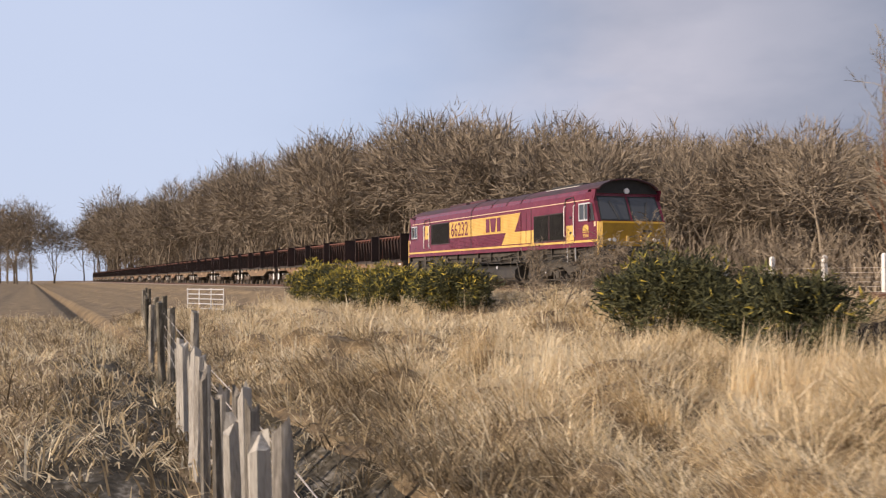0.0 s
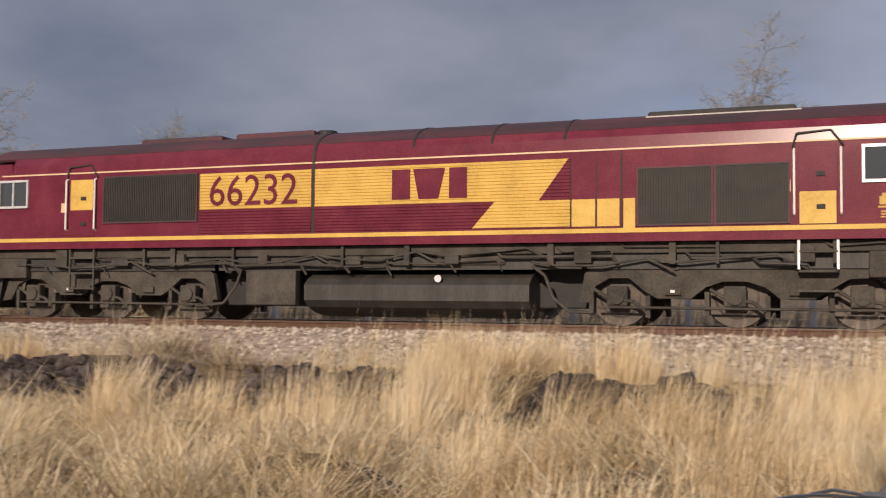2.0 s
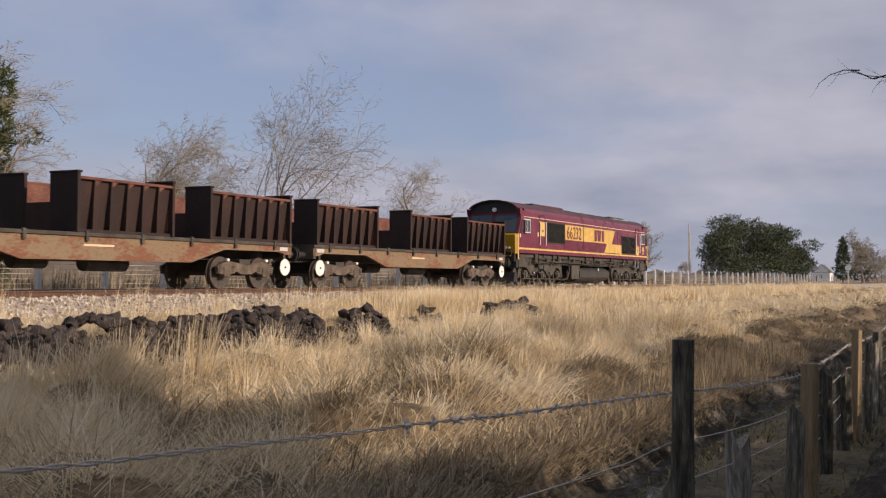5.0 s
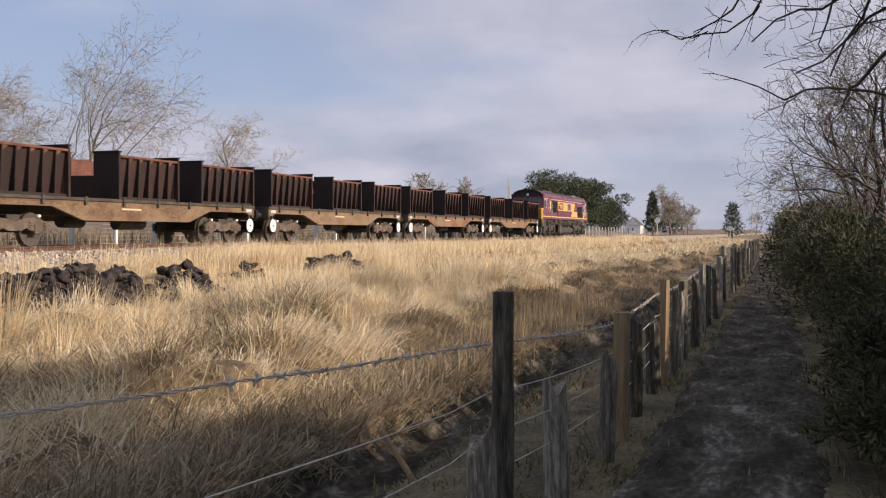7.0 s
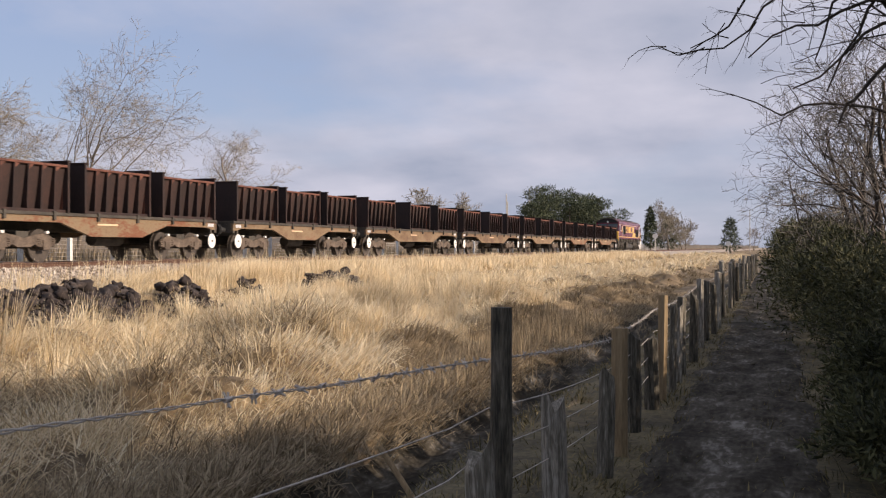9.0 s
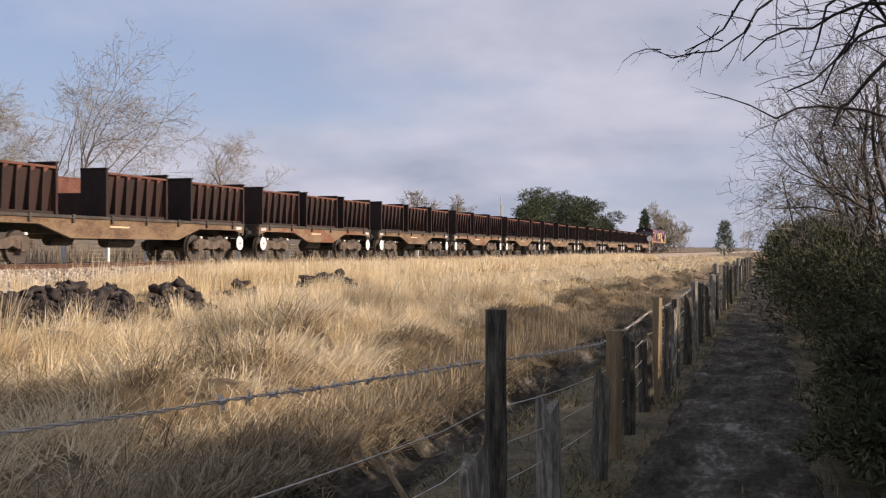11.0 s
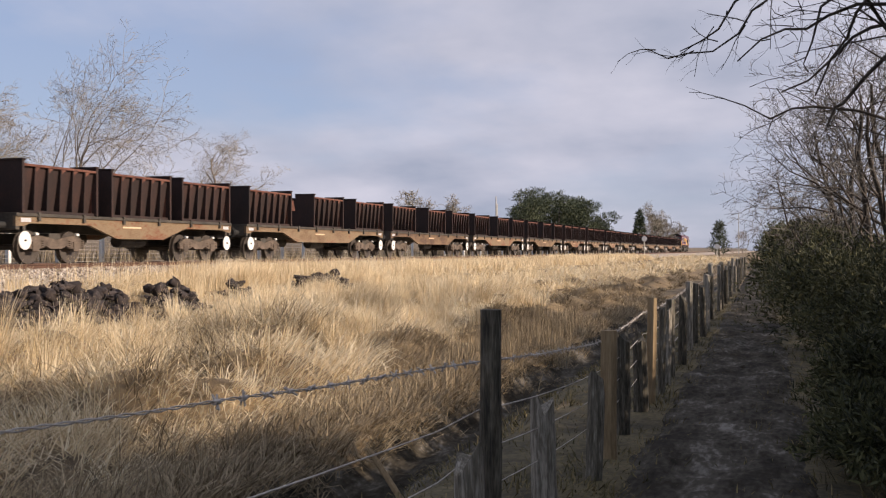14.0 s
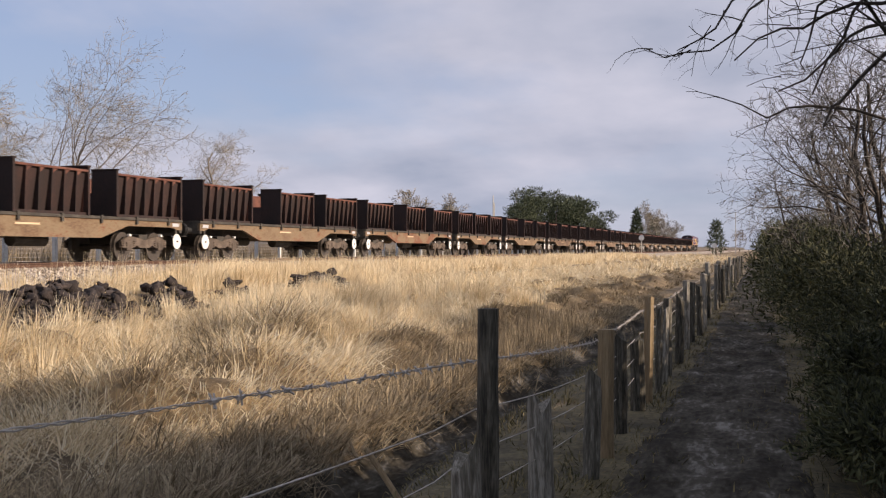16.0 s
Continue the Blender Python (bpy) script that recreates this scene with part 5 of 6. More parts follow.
def build_wood():
    rng = np.random.default_rng(8)
    kinds = []
    for i in range(6):
        limbs = merge(tree_geometry(100 + i, 7.4, 0.55, (0, 0), 2, (10, 5), 0.016, 0.0, 0.2, 0.03, 0.9, 1))
        n = 1600
        d = rng.normal(0, 1, (n, 3))
        d /= np.linalg.norm(d, axis=1)[:, None]
        d[:, 2] = np.where(d[:, 2] < -0.3, -d[:, 2], d[:, 2])
        lump = np.array([noise.noise((float(q[0]) * 2.4 + i * 5, float(q[1]) * 2.4, float(q[2]) * 2.4)) for q in d])
        p = d * ((0.30 + 0.62 * rng.random(n) ** 0.5) * (1 + 0.45 * lump))[:, None] * np.array([3.2, 3.2, 3.9]) + np.array([0, 0, 5.4])
        way = d + rng.normal(0, 0.55, (n, 3)) + np.array([0, 0, 0.25])
        way *= (rng.uniform(0.45, 1.0, n) / np.linalg.norm(way, axis=1))[:, None]
        off = np.cross(way, rng.normal(0, 1, (n, 3)))
        off *= (rng.uniform(0.018, 0.040, n) / np.linalg.norm(off, axis=1))[:, None]
        tw = (np.stack([p - off, p + off, p + way], 1).reshape(-1, 3).astype(np.float32), np.arange(3 * n, dtype=np.int32).reshape(-1, 3))
        kinds.append(merge([limbs, tw]))
    pieces = []

    def plant(x, y, tall):
        v, t = kinds[rng.integers(6)]
        a = rng.uniform(0, 6.28)
        c, s = math.cos(a), math.sin(a)
        k = tall / 10.0
        q = v * k
        pieces.append((np.stack([q[:, 0] * c - q[:, 1] * s + x, q[:, 0] * s + q[:, 1] * c + y, q[:, 2] + 0.9], 1), t))

    crest_x = [-600, -340, -200, -140, -110, -80, -62, -50, -40, -22]
    crest_h = [40, 31, 24.5, 19.5, 17.5, 13.0, 9.5, 8.2, 7.0, 6.0]
    for i in range(235):
        az = radians(42 + 44.5 * rng.random() ** 0.8)
        y = 31 + 24 * rng.random()
        x = max(-560, -y * math.tan(az))
        if x > -22:
            continue
        plant(x, y, float(np.interp(x, crest_x, crest_h)) * rng.uniform(0.8, 1.05))
    for i in range(30):
        y = rng.uniform(-60, 120)
        if not 12 < y < 30:
            plant(rng.uniform(380, 520), y, rng.uniform(5.5, 9))
    for i in range(26):
        plant(rng.uniform(-420, -230), rng.uniform(-90, 9), rng.uniform(7, 11))
    for i in range(36):
        x = rng.uniform(-540, -240)
        plant(x, rng.uniform(27, 42), float(np.interp(x, crest_x, crest_h)) * rng.uniform(0.65, 0.85))
    for i in range(70):
        y = rng.uniform(-30, 70)
        if not 15 < y < 26:
            plant(rng.uniform(-640, -450), y, rng.uniform(28, 40))
    v, t = merge(pieces)
    tagged(fast_mesh("woodland", v, t, WOODTWIG), "bare brown winter woodland behind the railway", "woodland", kind="stuff")
    # brushwood under the crowns
    n = 26000
    y = 29 + 30 * rng.random(n)
    x = np.maximum(-y * np.tan(np.radians(36 + 50 * rng.random(n))), -560)
    hh = np.interp(x, crest_x, crest_h)
    z = 0.8 + hh * 0.50 * rng.random(n) ** 1.3 * (0.35 + 0.65 * np.clip((y - 29) / 12, 0, 1))
    v, t = blades(np.stack([x, y, z], 1), rng.uniform(0, 6.28, n), rng.uniform(0.15, 1.3, n), rng.uniform(0.7, 2.0, n), rng.uniform(0.04, 0.13, n), rng)
    tagged(fast_mesh("brushwood", v, t, WOODTWIG), "dense brown brushwood among the trees", "thicket", kind="stuff")
    # an uneven brown backing sheet, added to stand for the shaded depth of the wood
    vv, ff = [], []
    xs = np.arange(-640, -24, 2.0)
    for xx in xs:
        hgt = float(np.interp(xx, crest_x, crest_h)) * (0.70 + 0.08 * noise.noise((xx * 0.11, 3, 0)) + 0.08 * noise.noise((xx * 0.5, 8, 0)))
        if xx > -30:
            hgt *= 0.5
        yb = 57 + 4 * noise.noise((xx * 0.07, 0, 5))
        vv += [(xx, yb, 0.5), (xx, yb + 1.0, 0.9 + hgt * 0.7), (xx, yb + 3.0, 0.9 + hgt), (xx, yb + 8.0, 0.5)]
    for i in range(len(xs) - 1):
        for j in range(3):
            ff.append((i * 4 + j, (i + 1) * 4 + j, (i + 1) * 4 + j + 1, i * 4 + j + 1))
    tagged(raw("thicket", vv, ff, HILL), "brown backing sheet standing for the shaded depth of the wood", "thicket", kind="stuff")


build_wood()


def build_far_trees():
    # x, y, height, seed, lean, wind, spread
    rows = [(-3.2, 31, 8.4, 41, (0.0, 0.0), 0.2, 0.42, "slender birch with reddish twigs beyond the railway", 0),
            (1.6, 31, 10.5, 42, (0.12, 0.0), 0.9, 0.5, "", 1), (5.6, 32, 11.8, 43, (0.08, 0.0), 0.9, 0.5, "", 1), (8.6, 31, 10.2, 44, (0.16, 0.0), 1.0, 0.5, "", 1),
            (12.2, 31, 10.6, 45, (0.15, 0.0), 1.0, 0.52, "", 1), (16.4, 32, 13.0, 46, (0.14, 0.0), 1.0, 0.5, "", 1), (20.4, 31, 11.0, 47, (0.40, 0.0), 1.1, 0.5, "", 1),
            (26.0, 31, 10.8, 48, (0.10, 0.0), 0.9, 0.42, "ivy-clad bare tree leaning with the wind", 2), (32.6, 31.5, 8.6, 49, (0.10, 0.0), 0.9, 0.55, "", 1),
            (42.4, 31, 7.2, 50, (0.02, 0.0), 0.35, 1.12, "broad bare tree with a spreading twiggy crown", 3), (38.0, 33, 6.5, 51, (0.0, 0.0), 0.3, 0.75, "", 3), (56.0, 31, 8.8, 52, (0.25, 0.0), 0.9, 0.62, "", 1),
            (-32.5, 33, 7.8, 53, (0.0, 0.0), 0.25, 0.74, "broad bare tree at the edge of the wood", 3), (-25.5, 32, 6.4, 54, (0.05, 0.0), 0.25, 0.72, "broad bare tree at the edge of the wood", 3), (-19.0, 33, 5.8, 55, (0.0, 0.0), 0.3, 0.6, "broad bare tree at the edge of the wood", 3)]
    for x, y, h, seed, lean, wind, spread, label, kind in rows:
        kids = (13, 9, 7, 5) if kind != 3 else (16, 10, 8, 4)
        geo = tree_geometry(seed, h * (0.9 if kind == 3 else 0.80), spread * (1.1 if kind == 3 else 1.3), lean, 4, kids, 0.021, wind, 0.22 if kind != 3 else 0.18, 0.010 if kind != 3 else 0.011, 0.5 if kind != 3 else 0.0)
        t = make_tree("bare_tree", label or "bare wind-bent tree beyond the railway", pose(x, y, height(x, y)), geo, BARK, TWIG, "trees beyond the railway")
        if kind == 2:
            rng = np.random.default_rng(3)
            bits = []
            for k in range(7):
                f = k / 6
                bits.append(leafage(rng, 800, (0.15 + lean[0] * h * 0.5 * f + 0.1 * math.sin(k), -0.1, 0.4 + h * 0.62 * f), (0.75 - 0.35 * f, 0.7 - 0.3 * f, 0.95), 0.15, 0.6))
            bits.append(leafage(rng, 350, (1.5, -0.2, h * 0.52), (0.8, 0.5, 0.45), 0.13, 0.6))
            v, tr = merge(bits)
            fast_mesh("ivy", v, tr, IVY, t)["label"] = "ivy sheathing the trunk"
    # ivy and scrub between the trunks
    rng = np.random.default_rng(13)
    for x, y, rx, rz in ((12.2, 31.5, 1.7, 3.5), (14.6, 32, 1.6, 3.2), (19.0, 32, 1.7, 3.3), (23.0, 32.5, 1.4, 2.6), (16.0, 33, 1.6, 2.9)):
        t = thing("ivy_bush", "dark ivy-grown scrub under the bare trees", "bush", "scrub beyond the railway", pose(x, y, height(x, y)))
        v, tr = leafage(rng, 2200, (0, 0, rz * 0.8), (rx, 1.0, rz), 0.16, 0.4)
        fast_mesh("foliage", v, tr, IVY, t)
        part("stem", cyl(B(), (0, 0, -0.1), (0.1, 0, rz), 0.08, 0.03, 7), BARK, t)
    # pines
    for i, (x, y, h) in enumerate(((142, 31, 7.4), (148, 33, 8.8), (155, 30, 8.0), (162, 32, 9.9), (170, 31, 9.0), (179, 30.5, 9.0), (188, 30, 7.0))):
        t = thing("pine_tree", "dark green bushy pine beyond the railway", "tree", "clump of pines", pose(x, y, height(x, y)))
        part("trunk", cyl(B(), (0, 0, -0.2), (0.2, 0, h * 0.85), 0.22, 0.06, 8), BARK, t)
        bits = []
        for k in range(11):
            bits.append(leafage(rng, 620, (rng.normal(0, 1.5), rng.normal(0, 1.4), h * (0.25 + 0.66 * k / 10)), (1.9, 1.8, 1.0), 0.27, 0.0, 0.4))
        v, tr = merge(bits)
        fast_mesh("crown", v, tr, PINE, t)
    # small trees far along the line
    for x, y, h, ever in ((206, 24.5, 8.2, 1), (232, 24, 7.0, 1), (258, 12.5, 8.2, 1)):
        t = thing("conifer", "small dark evergreen tree far along the line", "tree", "", pose(x, y, height(x, y)))
        part("trunk", cyl(B(), (0, 0, -0.2), (0, 0, h * 0.8), 0.18, 0.05, 7), BARK, t)
        wide = 1.3 if x < 210 else 2.3
        v, tr = merge([leafage(rng, 300, (0, 0, h * (0.25 + 0.2 * k)), (wide * (1.1 - 0.22 * k), wide * (1.1 - 0.22 * k), h * 0.16), 0.5) for k in range(4)])
        fast_mesh("crown", v, tr, PINE, t)
    for x, y, h, seed in ((112, 38, 6.4, 61), (118, 36, 6.0, 62), (220, 22.5, 9.0, 63), (226, 20.5, 8.0, 64), (240, 21, 6.0, 65)):
        geo = tree_geometry(seed, h, 0.6, (0, 0), 3, (20, 12, 8), 0.016, 0.2, 0.12, 0.03, 0.7)
        make_tree("bare_tree", "round-crowned bare tree far along the line", pose(x, y, height(x, y)), geo, BARK, TWIG, "far trees")
    # low hills and hedges at the horizon
    for name, y0, hgt, amp, label in (("hill", 900, 62, 16, "low wooded hill on the horizon"), ("far_hedge", 150, 4.6, 2.0, "distant brown hedge line")):
        vv, ff = [], []
        xs = np.arange(-200, 3400, 14) if name == "hill" else np.arange(-200, 1800, 4)
        for xx in xs:
            z = hgt + amp * noise.noise((xx * (0.004 if name == "hill" else 0.05), 2, 0)) + amp * 0.3 * noise.noise((xx * 0.04 if name == "hill" else xx * 0.3, 6, 0))
            if name == "hill":
                z *= smoothstep(300, 1100, xx) * (1 - smoothstep(2200, 3400, xx) * 0.8)
            yy = y0 + (0.0 if name == "hill" else -0.06 * xx)
            yy = max(yy, 40)
            vv += [(xx, yy, 0.0), (xx, yy + 0.3 * hgt, z * 0.75), (xx, yy + hgt, z), (xx, yy + 4 * hgt, 0)]
        for i in range(len(xs) - 1):
            for j in range(3):
                ff.append((i * 4 + j, (i + 1) * 4 + j, (i + 1) * 4 + j + 1, i * 4 + j + 1))
        tagged(raw(name, vv, ff, HILL, smooth=True), label, name.replace("_", " "), kind="structure")
    for x, y, z, h in ((300, 9.5, 0.8, 11.0), (190, 44, 1.2, 11.0), (185, 47, 1.2, 10.0), (170, 43, 1.2, 8)):
        t = thing("pole", "slender pole standing beside the line", "pole", "", pose(x, y, z - 0.2))
        part("shaft", cyl(B(), (0, 0, 0), (0, 0, h), 0.13, 0.09, 8), CONCRETE, t)
        part("cap", cyl(B(), (0, 0, h), (0, 0, h + 0.15), 0.11, 0.03, 8), CONCRETE, t)
    for x, y, s in ((150, 17.2, 0.36), (215, 10.8, 0.5)):
        t = thing("line_sign", "white lineside sign on a post", "sign", "lineside signs", pose(x, y, height(x, y)))
        part("post", cyl(B(), (0, 0, -0.2), (0, 0, 2.2), 0.07, n=8), CONCRETE, t)
        part("board", cyl(B(), (-0.03, 0, 2.4), (0.03, 0, 2.4), s, n=20), WHITE, t)
    # white gabled house
    t = thing("house", "white gabled house far along the line", "house", "", pose(420, 57, 1.2))
    part("wall", box(B(), -4, 4, -3, 3, 0, 3.2), WHITE, t)
    bm = B()
    loft(bm, [[(x, -3.3, 3.1), (x, 3.3, 3.1), (x, 0, 6.2)] for x in (-4.05, 4.2)])
    part("roof", bm, HILL, t, "grey pitched roof")
    bm = B()
    loft(bm, [[(x, -3.0, 3.2), (x, 3.0, 3.2), (x, 0, 6.0)] for x in (-4.1, -4.06)])
    part("gable", bm, WHITE, t)
    w = part("window", box(B(), -4.03, -4.0, -0.6, 0.6, 1.0, 2.2), GLASS, t)
    part("door", box(B(), -4.03, -4.0, 1.4, 2.3, 0, 2.0), OLDWOOD, t)


build_far_trees()


def build_far_fence():
    f = thing("boundary_fence", "pale concrete post and wire boundary fence behind the railway", "fence")
    bm = B()
    loft(bm, [[(-s, -s, z), (s, -s, z), (s, s, z), (-s, s, z)] for s, z in ((0.075, -0.3), (0.07, 1.40), (0.035, 1.47))])
    first = part("post", bm, WHITE, f)
    y0 = 25.6
    xs = [-48 + 2.75 * i for i in range(108)]
    first.location = (xs[0], y0, height(xs[0], y0))
    for i, x in enumerate(xs[1:]):
        o = new("post", first.data)
        o.parent, o.location = f, (x, y0, height(x, y0) + (0.5 if i in (6, 7) else 0))
    for k in range(7):
        bm = tube(B(), [(x, y0 - 0.07, height(x, y0) + 0.12 + 0.15 * k) for x in (-48, 0, 60, 130, 246)], 0.006, 4)
        part("wire", bm, WIRE, f)
    # dry reeds standing along it
    rng = np.random.default_rng(17)
    n = 15000
    x = rng.uniform(-30, 150, n)
    y = rng.uniform(25.8, 29, n)
    base = np.stack([x, y, np.full(n, 0.85)], 1)
    v, t = blades(base, rng.normal(0, 0.9, n), rng.uniform(0.02, 0.35, n), rng.uniform(0.4, 1.2, n), rng.uniform(0.015, 0.04, n), rng)
    tagged(fast_mesh("dry_reeds", v, t, BROWNGRASS), "brown dry reeds along the boundary fence", "reeds", kind="stuff")


build_far_fence()

# ------------------------------------------------------------ near side: scrub, rubble, fence, hedge


def build_scrub():
    rng = np.random.default_rng(31)
    # gorse: x, y, half length, half depth, half height, share of yellow tips
    for x, y, rx, ry, rz, tips in ((-54.5, 12.8, 3.2, 1.3, 0.9, 0.5), (-48.5, 12.7, 2.9, 1.3, 0.85, 0.5), (-43.0, 12.5, 2.6, 1.2, 0.8, 0.4), (-38.0, 12.6, 2.0, 1.0, 0.7, 0.2), (-25.2, 12.0, 1.9, 1.0, 0.85, 0.05), (-22.2, 12.2, 1.5, 0.9, 0.68, 0.03)):
        g = thing("gorse_bush", "spiny dark green gorse bush with yellowing tips" if tips > 0.1 else "dense dark green gorse bush in dry grass", "bush", "gorse bushes", pose(x, y, height(x, y)))
        part("stem", cyl(B(), (0, 0, -0.1), (0.05, 0, rz), 0.07, 0.03, 7), BARK, g)
        bits = [leafage(rng, 9000, (0, 0, rz * 0.75), (rx, ry, rz), 0.085)]
        for k in range(7):
            bits.append(leafage(rng, 1700, (rng.uniform(-0.8, 0.8) * rx, rng.uniform(-0.5, 0.3) * ry, rz * rng.uniform(0.7, 1.35)), (rx * 0.32, ry * 0.4, rz * 0.42), 0.08))
        v, t = merge(bits)
        fast_mesh("foliage", v, t, GORSE, g)
        n = int(6000 * tips) + 60
        v, t = leafage(rng, n, (0, -0.1, rz * 0.95), (rx * 0.95, ry * 0.9, rz * 0.95), 0.10, 0, 0.85)
        fast_mesh("blossom", v, t, BLOOM, g)["label"] = "yellow-green shoot tips"
    # brown brambly scrub
    for x, y, h, seed in ((-22.6, 13.2, 1.9, 69), (-16.6, 13.2, 1.8, 70), (-31.5, 13.0, 1.9, 71), (-29.2, 13.2, 1.7, 72), (-27.0, 12.8, 1.9, 73), (-25.0, 13.2, 1.5, 74), (-17.2, 13.6, 2.0, 75), (-15.6, 13.8, 1.7, 76), (-18.6, 13.9, 2.2, 77), (-34.0, 13.4, 1.5, 78)):
        geo = tree_geometry(seed, h, 0.9, (0, 0), 3, (16, 8, 5), 0.012, 0.3, 0.02, 0.009, 0.6)
        make_tree("bramble_bush", "brown leafless bramble thicket", pose(x, y, height(x, y)), geo, WOODTWIG, WOODTWIG, "bramble scrub")
    # saplings with orange bark
    for x, y, h, seed, lean in ((-19.4, 13.0, 5.9, 81, (0.02, 0)), (-19.7, 12.9, 4.8, 82, (-0.08, 0.03)), (-21.0, 13.5, 5.0, 83, (-0.06, 0)), (-19.0, 13.2, 4.6, 84, (0.06, 0)), (-20.3, 13.2, 4.4, 85, (-0.03, 0)), (-19.55, 13.3, 5.4, 86, (0.0, 0.02)), (-18.5, 13.4, 3.6, 87, (0.05, 0))):
        geo = tree_geometry(seed, h, 0.34, lean, 3, (17, 6, 4), 0.0100, 0.05, 0.28, 0.008, 4.0)
        make_tree("sapling", "slender bare sapling with orange bark", pose(x, y, height(x, y)), geo, REDBARK, TWIG, "saplings by the railway")


build_scrub()


def build_rubble():
    wall = thing("rubble_wall", "tumbled dark stone rubble half buried in grass", "stone wall")
    rr = random.Random(5)
    shapes = []
    for k in range(9):
        bm = B()
        bmesh.ops.create_cube(bm, size=0.8)
        bmesh.ops.bevel(bm, geom=list(bm.edges), offset=0.13, segments=1, affect="EDGES")
        for v in bm.verts:
            v.co = Vector((v.co.x * rr.uniform(0.8, 1.2), v.co.y * rr.uniform(0.8, 1.2), v.co.z * rr.uniform(0.45, 0.95))) + Vector((rr.gauss(0, 0.085), rr.gauss(0, 0.085), rr.gauss(0, 0.085)))
        bmesh.ops.triangulate(bm, faces=bm.faces)
        me = bpy.data.meshes.new("stone")
        bm.to_mesh(me)
        bm.free()
        me.materials.append(ROCK)
        shapes.append(me)
    joined_v, joined_t = [], []
    count, k0 = 0, 0
    for a, b in RUBBLE:
        n = max(12, int((b - a) * 66))
        for i in range(n):
            x = a + (b - a) * (i + rr.random()) / n
            edge = min(1.0, (x - a) / 0.6 + 0.3, (b - x) / 0.6 + 0.3)
            crest = edge * (0.58 + 0.14 * smoothstep(5, 12, x) + 0.30 * noise.noise((x * 0.9, 0, 3)))
            layer = rr.random()
            y = 12.75 + 1.0 * layer + rr.uniform(-0.12, 0.12)
            if -4.3 < a < -4.0:
                y -= 1.1 * (x - a) / (b - a)
            s = 0.11 + 0.20 * rr.random() ** 1.6
            m = pose(x, y, max(height(x, y) - 0.02, 0.10 + crest * layer), rr.uniform(-40, 40), rr.uniform(-40, 40), rr.uniform(0, 360)) @ Matrix.Diagonal((s * rr.uniform(0.9, 1.6), s, s * rr.uniform(0.8, 1.2), 1))
            me = rr.choice(shapes)
            if -16 < x < 20 and count < 300 and layer > 0.3:
                count += 1
                o = new("stone", me)
                o.parent, o.matrix_basis = wall, m
            else:
                joined_v += [tuple(m @ v.co) for v in me.vertices]
                joined_t += [tuple(k0 + q for q in p.vertices) for p in me.polygons]
                k0 += len(me.vertices)
    tagged(fast_mesh("small_stones", joined_v, joined_t, ROCK, wall), "dark half-buried stones", kind="stuff")


build_rubble()


